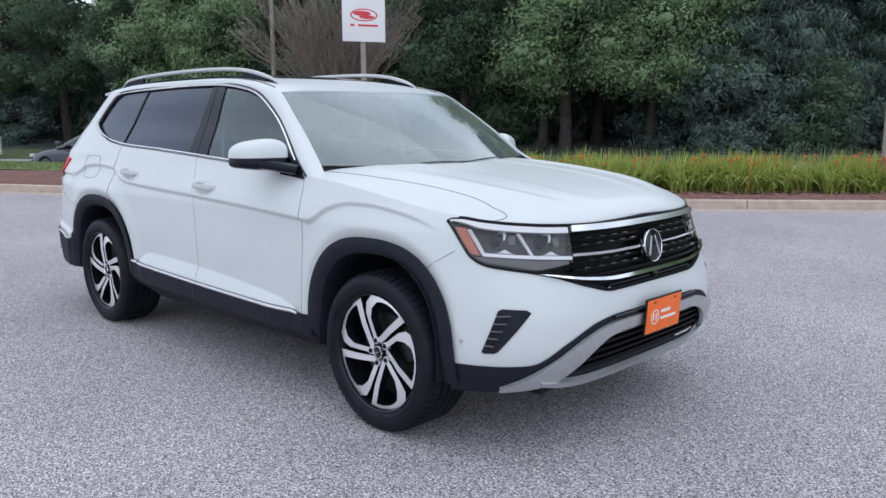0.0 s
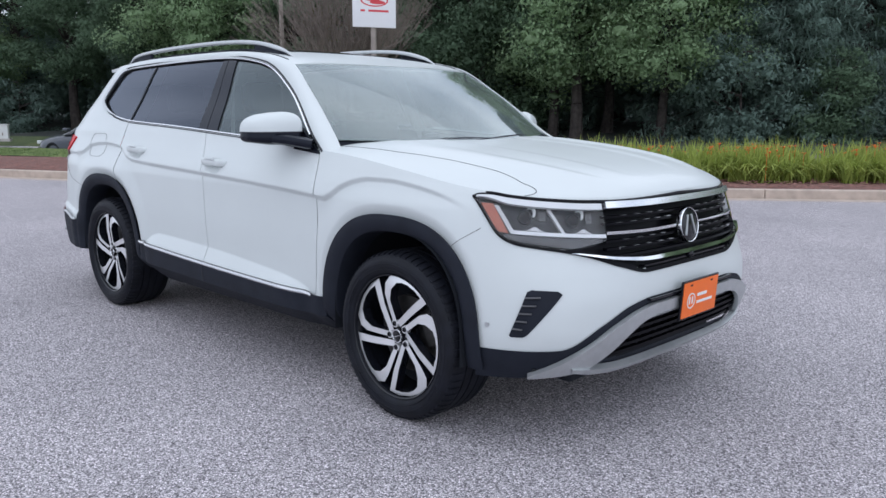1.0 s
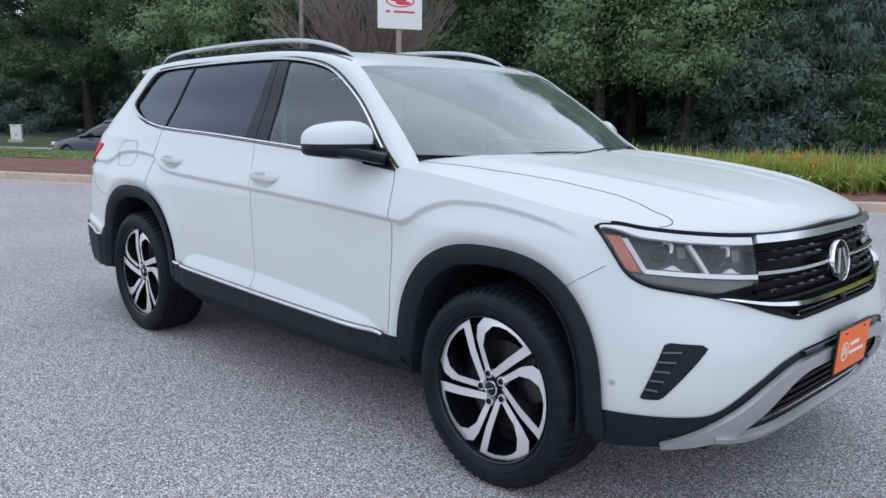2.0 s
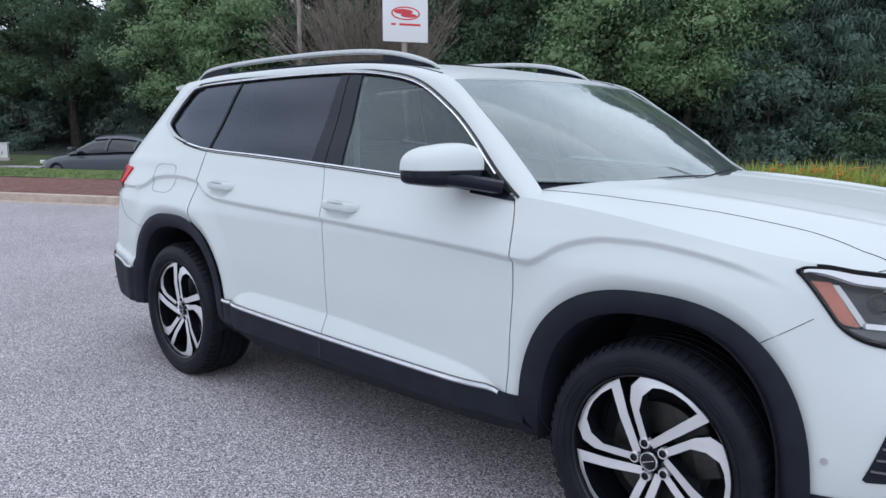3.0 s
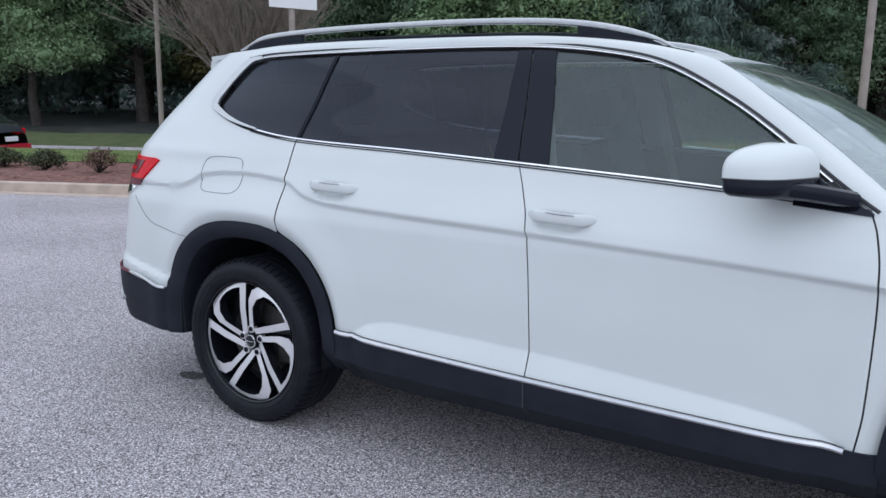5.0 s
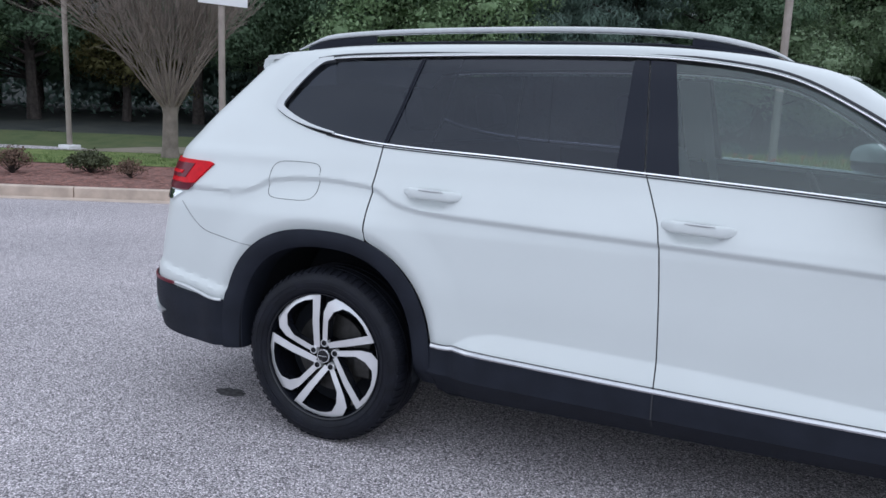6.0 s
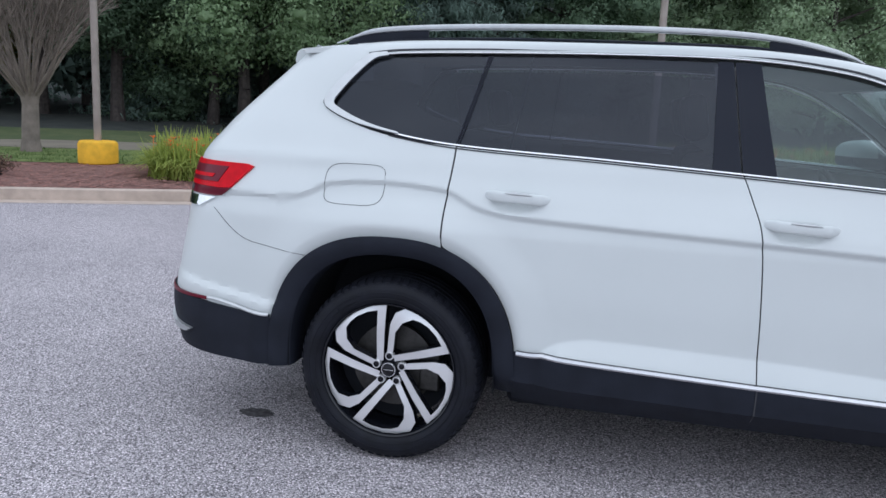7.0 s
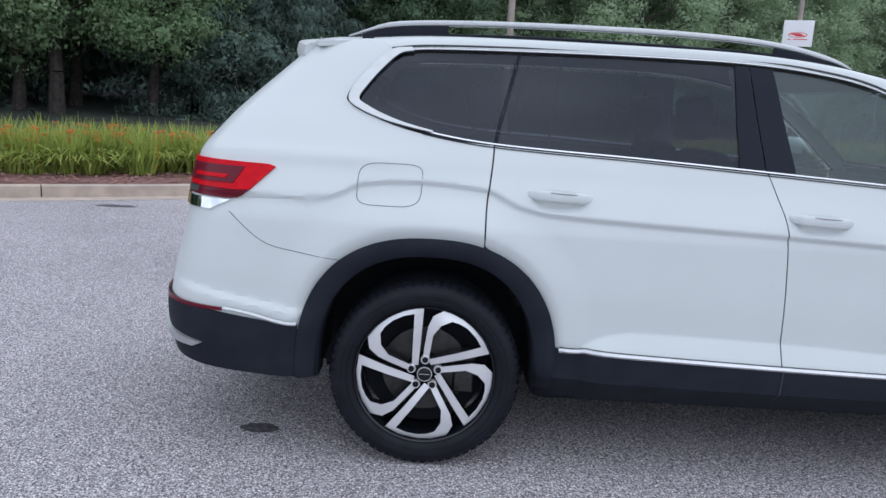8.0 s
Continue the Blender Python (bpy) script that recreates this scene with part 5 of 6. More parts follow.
LEAF_A = leaf_mat("leaf_mid_green", (0.170, 0.250, 0.158), 0.18)
LEAF_B = leaf_mat("leaf_light_green", (0.300, 0.410, 0.232), 0.18)
# LEAF_B made paler: distance haze is put into the leaf colour
LEAF_HAZE = leaf_mat("leaf_hazed_green", (0.400, 0.510, 0.330), 0.18)
LEAF_C = leaf_mat("leaf_dark_needle", (0.205, 0.285, 0.242), 0.18)
LEAF_O = leaf_mat("leaf_olive", (0.160, 0.150, 0.062))
LILY = leaf_mat("daylily_leaf", (0.330, 0.390, 0.095), 0.4, 0.35)
PETAL = mat("orange_petal", (0.75, 0.165, 0.03), 0.6, rand=0.3)
BROWNSHRUB = mat("russet_shrub_leaf", (0.135, 0.085, 0.060), 0.8, rand=0.45)
SHRUB = mat("shrub_leaf", (0.070, 0.080, 0.036), 0.7, rand=0.5)
YELLOW = mat("yellow_paint_concrete", (0.78, 0.43, 0.025), 0.7, vary=0.12, scale=7, bump=0.2, bump_scale=60)
POLE = mat("weathered_pole", (0.30, 0.26, 0.23), 0.6, metal=0.2, vary=0.12, scale=5)
SIGNWHITE = mat("sign_white", (0.78, 0.78, 0.80), 0.5, vary=0.03, scale=2)
SIGNRED = mat("sign_red", (0.62, 0.055, 0.070), 0.5)
OIL = mat("oil_stain", (0.085, 0.080, 0.086), 0.8, vary=0.45, scale=45)

rng = np.random.default_rng(7)
ground = sheet("ground", lambda u, v: (-260 + 520 * u, -260 + 520 * v, 0.0), 8, 8, ASPHALT)
tagged(ground, "worn light grey asphalt with visible stone", "ground", kind="structure")

KP = path_of((-60, -20), (-40, -10.8), (-25, -3.9), (-16, 0.30), (-11.6, 2.40), (-9.3, 3.45), (-7.6, 4.22), (-6.2, 4.90), (-5.0, 5.52), (-3.4, 6.42), (-1.5, 7.72), (0.16, 9.02), (1.96, 10.50), (6.0, 14.0), (14, 21.0), (30, 35.0), (60, 61), (110, 104))
KN = 600
KPTS = [KP(i / KN) for i in range(KN + 1)]


def island(t, n, z=0.0):
    """A point n metres behind the kerb's face, t in 0..1 along it."""
    p, q = KP(max(t - 0.002, 0)), KP(min(t + 0.002, 1))
    d = (q - p) / np.linalg.norm(q - p)
    c = KP(t)
    return (c[0] - d[1] * n, c[1] + d[0] * n, z)


def band(name, n0, n1, z0, z1, material, label, category, m=3, bump=0.0, t0=0.0, t1=1.0):
    ob = sheet(name, lambda u, v: island(t0 + (t1 - t0) * u, n0 + (n1 - n0) * v, z0 + (z1 - z0) * v + bump * noise.noise(Vector((60 * u * 3, v * 9, 0)))), 240, m, material)
    return tagged(ob, label, category, kind="structure")


band("mulch_bed", 0.14, 3.7, 0.115, 0.16, MULCH, "reddish brown bark mulch bed behind the kerb", "mulch", 10, 0.02)
band("lawn_strip", 3.65, 6.65, 0.17, 0.20, LAWN, "mown green lawn strip", "lawn", 6, 0.015)
def dip(x):
    """How far the drive falls away towards the far corner."""
    return 0.48 * smooth((-12.5 - x) / 5.0)


def drive_fn(u, v):
    p = island(u, 6.58 + 2.62 * v)
    return (p[0], p[1], 0.205 - dip(p[0]) * smooth(v / 0.2))


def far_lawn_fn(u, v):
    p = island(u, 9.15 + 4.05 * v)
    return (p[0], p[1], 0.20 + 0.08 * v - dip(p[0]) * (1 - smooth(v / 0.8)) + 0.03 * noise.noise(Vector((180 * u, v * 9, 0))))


tagged(sheet("drive", drive_fn, 240, 10, DRIVE), "pale worn asphalt drive between lawns", "road", kind="structure")
tagged(sheet("far_lawn", far_lawn_fn, 240, 8, FARLAWN), "green lawn before the woods, tree shade in its colour", "lawn", kind="structure")
band("forest_floor", 13.1, 90, 0.27, 3.2, FOREST, "leaf-strewn forest floor, deep bluish shade in its colour", "ground", 8, 0.1)

# added sloping sheet in the shade-dark colour, closes sky gaps between the trunks
band("wooded_bank", 33, 62, 0.7, 13.0, FOREST, "dark added backing sheet rising behind the trees to close sky gaps", "bank", 6, 0.4)

# kerb of cast lengths
kerb = tagged(new("kerb"), "pale concrete kerb with open joints", "kerb", kind="structure")
prof = [(-0.075, -0.05), (0.075, -0.05), (0.075, 0.130), (0.060, 0.148), (-0.045, 0.150), (-0.066, 0.135)]
acc = [0.0]
for a, b in zip(KPTS, KPTS[1:]):
    acc.append(acc[-1] + float(np.linalg.norm(b - a)))
L = acc[-1]
s0 = 0.0
while s0 < L - 1:
    s1 = min(s0 + 3.05, L)
    pts = []
    for i in range(7):
        q = island((s0 + 0.004 + (s1 - s0 - 0.016) * i / 6) / L, 0.07)
        pts.append((q[0], q[1], 0.0))
    sweep("kerb_stone", pts, [(-x, y) for x, y in prof], CONCRETE, kerb)
    s0 = s1
gut = sheet("gutter", lambda u, v: island(u, -0.32 + 0.33 * v, 0.004), 240, 1, CONCRETE)
tagged(gut, "concrete gutter strip along the kerb", "gutter", kind="structure")


def stuff(name, verts, faces, material, label, category):
    me = bpy.data.meshes.new(name)
    me.from_pydata(verts, [], faces)
    me.materials.append(material)
    return tagged(new(name, me), label, category, kind="stuff")


def blades(centres, count, length, width, droop, seed, segs=3):
    """Arching strap leaves round each centre."""
    r = np.random.default_rng(seed)
    V, F = [], []
    for cx, cy, cz, sc in centres:
        for _ in range(count):
            a = r.uniform(0, 2 * math.pi)
            ln = length * sc * r.uniform(0.7, 1.15)
            lean = r.uniform(0.12, 0.95)
            w = width * r.uniform(0.7, 1.2)
            bx, by = cx + r.normal(0, 0.07), cy + r.normal(0, 0.07)
            dx, dy = math.cos(a), math.sin(a)
            b = len(V)
            for k in range(segs + 1):
                t = k / segs
                out = ln * lean * t * (0.55 + 0.6 * t)
                up = ln * (t - droop * lean * t ** 2.6)
                ww = w * (1 - t) ** 0.6 if k < segs else 0.001
                V += [(bx + dx * out - dy * ww, by + dy * out + dx * ww, cz + up), (bx + dx * out + dy * ww, by + dy * out - dx * ww, cz + up)]
            for k in range(segs):
                F.append((b + 2 * k, b + 2 * k + 1, b + 2 * k + 3, b + 2 * k + 2))
    return V, F


def t_at(x, y):
    return min(range(KN + 1), key=lambda i: (KPTS[i][0] - x) ** 2 + (KPTS[i][1] - y) ** 2) / KN


# daylily bed along the kerb
T0, T1 = t_at(-5.2, 5.4), t_at(22, 28)
cs, fl = [], []
for _ in range(1150):
    t = T0 + (T1 - T0) * rng.uniform(0, 1) ** 1.25
    n = rng.uniform(1.45, 3.2)
    p = island(t, n, 0.13)
    cs.append((p[0], p[1], p[2], rng.uniform(0.8, 1.12)))
    if rng.uniform() < 0.42:
        fl.append((p[0] + rng.normal(0, 0.1), p[1] + rng.normal(0, 0.1), p[2] + rng.uniform(0.42, 0.60)))
V, F = blades(cs, 48, 0.76, 0.018, 0.85, 3)
stuff("daylily_bed", V, F, LILY, "bed of yellow-green daylily leaves behind the kerb", "flower bed")
V, F = [], []
for x, y, z in fl:
    for k in range(6):
        a = k * math.pi / 3 + x
        b = len(V)
        V += [(x, y, z), (x + 0.035 * math.cos(a - 0.4), y + 0.035 * math.sin(a - 0.4), z + 0.035), (x + 0.105 * math.cos(a), y + 0.105 * math.sin(a), z + 0.05), (x + 0.035 * math.cos(a + 0.4), y + 0.035 * math.sin(a + 0.4), z + 0.035)]
        F.append((b, b + 1, b + 2, b + 3))
    b = len(V)
    V += [(x - 0.004, y, z - 0.5), (x + 0.004, y, z - 0.5), (x + 0.004, y, z), (x - 0.004, y, z)]
    F.append((b, b + 1, b + 2, b + 3))
stuff("daylily_flowers", V, F, PETAL, "scattered orange daylily flowers", "flower")

# lawn blades and loose mulch
cs = []
for _ in range(5200):
    p = island(rng.uniform(t_at(-24, -3.5), t_at(6, 14)), rng.uniform(3.6, 6.6), 0.17)
    cs.append((p[0], p[1], p[2], rng.uniform(0.6, 1.1)))
V, F = blades(cs, 5, 0.085, 0.006, 0.5, 5, 1)
stuff("lawn_blades", V, F, GRASSBLADE, "short mown grass blades", "grass")
V, F = [], []
for _ in range(6500):
    p = island(rng.uniform(t_at(-20, -1.6), t_at(8, 16)), 0.16 + 3.4 * rng.uniform() ** 1.5, 0)
    z = 0.125 + 0.04 * rng.uniform()
    a, w, ln = rng.uniform(0, math.pi), rng.uniform(0.008, 0.02), rng.uniform(0.02, 0.07)
    c, s2 = math.cos(a), math.sin(a)
    b = len(V)
    for u, v, h in ((-ln, -w, 0), (ln, -w, 0.012), (ln, w, 0.016), (-ln, w, 0.006)):
        V.append((p[0] + u * c - v * s2, p[1] + u * s2 + v * c, z + h + 0.01))
    F.append((b, b + 1, b + 2, b + 3))
stuff("mulch_chips", V, F, CHIP, "loose reddish bark chips", "mulch")

# oil spots on the asphalt
for i, (x, y, rx, ry) in enumerate(((-0.70, -0.69, 0.085, 0.050), (-3.69, 5.33, 0.24, 0.10), (1.30, 0.10, 0.22, 0.16), (-1.9, 2.2, 0.10, 0.05))):
    V = [(x, y, 0.0015)]
    for k in range(28):
        a = 2 * math.pi * k / 28
        r = 1 + 0.35 * noise.noise(Vector((3 * math.cos(a), 3 * math.sin(a), i * 7.0)))
        V.append((x + rx * r * math.cos(a), y + ry * r * math.sin(a), 0.0015))
    o = new("oil_stain", mesh_of("oil_stain", V, [(0, k + 1, (k + 1) % 28 + 1) for k in range(28)], OIL))
    tagged(o, "small dark oil spot on the asphalt", "stain", "oil spots", "structure")


# ---- trees
def tube(V, F, p0, p1, r0, r1, k=6):
    p0, p1 = np.array(p0), np.array(p1)
    d = p1 - p0
    d = d / (np.linalg.norm(d) + 1e-9)
    u = np.cross(d, (0.31, 0.87, 0.38))
    u /= np.linalg.norm(u)
    w = np.cross(d, u)
    b = len(V)
    for p, r in ((p0, r0), (p1, r1)):
        for i in range(k):
            a = 2 * math.pi * i / k
            V.append(tuple(p + r * (u * math.cos(a) + w * math.sin(a))))
    F += [(b + i, b + (i + 1) % k, b + k + (i + 1) % k, b + k + i) for i in range(k)]


def leaves(V, F, c, spread, count, size, r, flat=0.5, N=None, slim=0.42, hang=0.15):
    """A clump of leaf blades; N collects normals that follow the clump's rounded form."""
    unit = lambda q: q / (np.linalg.norm(q, axis=1, keepdims=True) + 1e-6)
    d = r.normal(0, 1, (count, 3))
    d /= np.maximum(1.0, np.linalg.norm(d, axis=1, keepdims=True) / 1.9)
    p = d * np.array(spread) + np.array(c)
    s = size * r.uniform(0.6, 1.3, (count, 1))
    n = unit(d * np.array((1.0, 1.0, 1.3)) + np.array((0, 0, 0.5)) + r.normal(0, 0.16, (count, 3)))
    g = unit(n + r.normal(0, flat, (count, 3)))
    ux = unit(np.cross(g, r.normal(0, 1, (count, 3))))
    vx = np.cross(g, ux) * s * slim
    ux = (ux - np.array((0, 0, hang))) * s
    q = np.stack([p - vx, p + ux, p + vx], axis=1).reshape(-1, 3)
    b = len(V)
    V += [tuple(t) for t in q.tolist()]
    F += [(b + 3 * i, b + 3 * i + 1, b + 3 * i + 2) for i in range(count)]
    if N is not None:
        N += [tuple(t) for t in np.repeat(n, 3, axis=0).tolist()]


def heart(V, F, N, c, spread, r, n=10, m=6):
    """The dense inside of a leaf clump: an uneven closed lump under its outer leaves."""
    b = len(V)
    ph = r.uniform(0, 6.28, 6)
    for j in range(m + 1):
        el = math.pi * (j / m - 0.5)
        for i in range(n):
            az = 2 * math.pi * i / n
            d = np.array((math.cos(az) * math.cos(el), math.sin(az) * math.cos(el), math.sin(el)))
            k = 1 + 0.16 * math.sin(3 * az + ph[0]) * math.cos(el) + 0.13 * math.sin(5 * az + 4 * el + ph[1]) + 0.10 * math.sin(7 * el + 2 * az + ph[2])
            p = np.array(c) + d * np.array(spread) * k
            V.append(tuple(p.tolist()))
            q = d * np.array((1.0, 1.0, 1.25)) + np.array((0, 0, 0.35)) + r.normal(0, 0.15, 3)
            N.append(tuple((q / np.linalg.norm(q)).tolist()))
    for j in range(m):
        for i in range(n):
            F.append((b + j * n + i, b + j * n + (i + 1) % n, b + (j + 1) * n + (i + 1) % n, b + (j + 1) * n + i))


def foliage_mesh(V, F, N, material):
    me = bpy.data.meshes.new("crown")
    me.from_pydata(V, [], F)
    me.materials.append(material)
    me.polygons.foreach_set("use_smooth", [True] * len(F))
    me.normals_split_custom_set_from_vertices(N)
    return me


def trunk_mesh(V, F):
    me = bpy.data.meshes.new("trunk")
    me.from_pydata(V, [], F)
    me.materials.append(BARK)
    return me


def broad_tree(seed, height, low, radius, leafmat, clumps=62, per=480, size=0.078, fat=0.62, hearts=6):
    r = np.random.default_rng(seed)
    V, F, LV, LF, LN = [], [], [], [], []
    lean = r.normal(0, 0.03, 2)
    prev = np.array((0.0, 0.0, -0.1))
    tr = 0.028 * height * 0.62
    for k in range(1, 9):
        z = height * 0.85 * k / 8
        q = np.array((lean[0] * z + r.normal(0, 0.04), lean[1] * z + r.normal(0, 0.04), z))
        tube(V, F, prev, q, tr * (1.25 if k == 1 else 1 - 0.1 * (k - 1)), tr * (1 - 0.1 * k), 10)
        prev = q
    for _ in range(clumps):
        z = low + (height - low) * r.uniform(0, 1) ** 1.35
        f = (z - low) / (height - low)
        rad = radius * (0.55 + 0.75 * f) * (1 - 0.62 * f ** 2) * r.uniform(0.4, 1.08)
        a = r.uniform(0, 2 * math.pi)
        c = np.array((rad * math.cos(a), rad * math.sin(a), z - 0.14 * rad + r.normal(0, 0.15)))
        tube(V, F, (lean[0] * z, lean[1] * z, max(z - 0.55 * rad, 0.6 * low)), c, 0.035 + 0.012 * rad, 0.012, 5)
        w = fat * r.uniform(0.65, 1.3)
        for _ in range(hearts):
            off = r.normal(0, 0.75, 3) * np.array((w, w, 0.62 * w)) * (hearts > 1)
            h = w * r.uniform(0.34, 0.72)
            leaves(LV, LF, c + off, (1.05 * h, 1.05 * h, 0.62 * h), int(per / hearts * (h / (0.53 * fat)) ** 1.8), size, r, 0.45, LN)
            heart(LV, LF, LN, c + off, (0.46 * h, 0.46 * h, 0.26 * h), r, 8, 5)
    return trunk_mesh(V, F), foliage_mesh(LV, LF, LN, leafmat)


def conifer(seed, height, radius, leafmat):
    r = np.random.default_rng(seed)
    V, F, LV, LF, LN = [], [], [], [], []
    tube(V, F, (0, 0, -0.1), (0, 0, height), 0.22, 0.03, 9)
    z = 0.5
    while z < height - 0.3:
        f = 1 - z / height
        for k in range(8):
            a = r.uniform(0, 2 * math.pi)
            ln = radius * (0.25 + 0.75 * f) * r.uniform(0.65, 1.1)
            p = np.array((0, 0, z + r.normal(0, 0.1)))
            tip = p + np.array((math.cos(a) * ln, math.sin(a) * ln, -0.30 * ln + 0.08 * ln * r.normal()))
            tube(V, F, p, tip, 0.03, 0.008, 4)
            for m in range(5):
                c = p + (tip - p) * (0.25 + 0.17 * m)
                leaves(LV, LF, c, (0.26, 0.26, 0.11), 62, 0.17, r, 0.5, LN, 0.15, 0.6)
        z += 0.42
    return trunk_mesh(V, F), foliage_mesh(LV, LF, LN, leafmat)


def plant(name, label, category, meshes, x, y, z, sc=1.0, turn=0.0, group="woodland trees"):
    t = thing(name, label, category, pose(x, y, z, 0, 0, turn) @ Matrix.Diagonal((sc, sc, sc, 1)), group)
    for nm, me in zip(("trunk", "crown"), meshes):
        add(nm, me, t)
    return t


MID = [broad_tree(11, 11, 3.1, 3.5, LEAF_A, 62, 1150, 0.10), broad_tree(12, 12, 2.9, 3.8, LEAF_A, 62, 1150, 0.10)]
LIGHT = [broad_tree(21, 10.5, 2.9, 3.6, LEAF_B, 50, 1500, 0.10, 0.78), broad_tree(22, 9.5, 2.7, 3.0, LEAF_B, 46, 1500, 0.10, 0.74)]
HAZED = [broad_tree(23, 10.5, 2.2, 3.7, LEAF_HAZE, 60, 1500, 0.10, 0.74), broad_tree(24, 11.5, 2.2, 3.6, LEAF_HAZE, 60, 1500, 0.10, 0.74)]
OLIVE = broad_tree(31, 9, 2.2, 2.6, LEAF_O, 56, 900, 0.09)
FAR = [broad_tree(51, 12, 1.4, 3.6, LEAF_A, 70, 70, 0.26, 0.8, 1), broad_tree(52, 13, 1.0, 3.4, LEAF_C, 70, 70, 0.26, 0.8, 1)]
FIR = [conifer(41, 12, 3.0, LEAF_C), conifer(42, 10, 2.6, LEAF_C)]
# kind, place along the kerb (x, y of its foot), distance behind it, scale
WOODS = [
    ("m", 0, -40, -10.8, 17, 1.1), ("c", 0, -34, -8, 19, 1.0), ("l", 0, -30, -6.2, 15.5, 0.95), ("m", 1, -26, -4.3, 17.5, 1.05), ("c", 1, -23, -3, 18.5, 1.0),
    ("m", 0, -20.5, -1.8, 16.5, 1.0), ("l", 1, -18, -0.6, 15.6, 1.0), ("m", 1, -15.6, 0.5, 18, 1.0), ("o", 0, -12.8, 1.8, 19, 1.0), ("m", 0, -10.6, 2.8, 19, 1.05),
    ("m", 1, -8.4, 3.8, 16.8, 1.0), ("c", 0, -6.4, 4.8, 20, 1.1), ("m", 0, -4.6, 5.7, 17.2, 0.95), ("l", 0, -2.2, 7.2, 16.2, 1.15), ("m", 1, -0.2, 8.7, 19.5, 1.0),
    ("l", 1, 1.4, 10.0, 16.6, 1.1), ("c", 0, 3.2, 11.5, 17.5, 1.15), ("c", 1, 5.2, 13.3, 16.8, 1.2), ("c", 0, 7.2, 15.0, 18.0, 1.1), ("m", 0, 9.5, 17.0, 17.5, 1.0),
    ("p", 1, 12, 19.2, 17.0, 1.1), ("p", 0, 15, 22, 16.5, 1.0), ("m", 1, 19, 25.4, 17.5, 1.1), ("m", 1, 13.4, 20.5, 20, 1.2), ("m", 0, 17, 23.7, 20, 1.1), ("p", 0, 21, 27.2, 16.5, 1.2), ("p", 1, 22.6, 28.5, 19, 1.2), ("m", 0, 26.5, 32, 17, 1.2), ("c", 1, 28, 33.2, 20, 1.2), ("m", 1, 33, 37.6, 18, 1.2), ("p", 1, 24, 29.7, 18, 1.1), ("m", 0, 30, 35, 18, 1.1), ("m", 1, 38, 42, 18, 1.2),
]
LAB = {"m": ("broadleaf_tree", "tall mid-green broadleaf tree at the wood's edge"), "l": ("broadleaf_tree", "light green broadleaf tree with drooping lower boughs"),
       "p": ("broadleaf_tree", "broadleaf tree beyond the lawn, distance haze in its pale green"), "o": ("broadleaf_tree", "olive-brown leaved tree among greener ones"), "c": ("conifer", "dark green conifer with drooping branches")}
for k, i, x, y, n, sc in WOODS:
    p = island(t_at(x, y), n, 0)
    me = {"m": MID, "l": LIGHT, "p": HAZED, "o": [OLIVE], "c": FIR}[k][i]
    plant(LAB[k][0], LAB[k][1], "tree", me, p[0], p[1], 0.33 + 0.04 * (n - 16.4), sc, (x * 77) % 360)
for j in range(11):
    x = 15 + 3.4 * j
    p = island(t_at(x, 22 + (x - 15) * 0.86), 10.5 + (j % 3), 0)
    plant("broadleaf_tree", "broadleaf tree along the drive, distance haze in its pale green", "tree", HAZED[j % 2], p[0], p[1], 0.2, 0.95 + 0.1 * (j % 3), j * 67 % 360)
# rows deeper in the wood
for j in range(34):
    x = -46 + 92 * j / 33
    i0 = min(range(KN + 1), key=lambda q: abs(KPTS[q][0] - x))
    n = 22.5 + 4.5 * ((j * 7) % 5) / 4
    p = island(i0 / KN, n, 0)
    if x > 10 and j % 2:
        continue
    me = FAR[j % 2]
    plant("broadleaf_tree", "dark green tree deep in the wood", "tree", me, p[0] + rng.normal(0, 0.8), p[1] + rng.normal(0, 0.8), 0.6 + 0.04 * (n - 16), 1.15 + 0.2 * ((j * 3) % 4) / 3, j * 53 % 360, "deep woodland trees")

# bushy growth at the wood's edge
BUSH = [broad_tree(61, 3.4, 0.25, 1.7, LEAF_A, 26, 420, 0.10, 0.5, 4), broad_tree(62, 2.8, 0.2, 1.6, LEAF_C, 24, 420, 0.10, 0.5, 4)]
for j, (x, n) in enumerate(((-38, 15.2), (-34, 16.5), (-31, 14.8), (-27.5, 15.6), (-6.6, 18.2), (3.4, 15.6), (5.6, 15.2), (8.2, 15.6))):
    i0 = min(range(KN + 1), key=lambda q: abs(KPTS[q][0] - x))
    p = island(i0 / KN, n, 0)
    plant("bush", "dense mid-green bush at the foot of the wood", "bush", BUSH[j % 2], p[0], p[1], 0.30 + 0.04 * (n - 14), 0.9 + 0.15 * (j % 3), j * 71 % 360, "bushes at the wood's edge")

# undergrowth that closes the foot of the wood
LV, LF = [], []
for _ in range(900):
    t = rng.uniform(t_at(-46, -13.5), t_at(44, 48))
    n = rng.uniform(22, 33)
    p = island(t, n, 0.55 + 0.04 * (n - 16))
    leaves(LV, LF, (p[0], p[1], p[2] + rng.uniform(0.1, 3.4)), (1.1, 1.1, 0.7), 60, 0.27, rng, 0.6)
stuff("undergrowth", LV, LF, LEAF_C, "dark shaded undergrowth in the wood", "undergrowth")

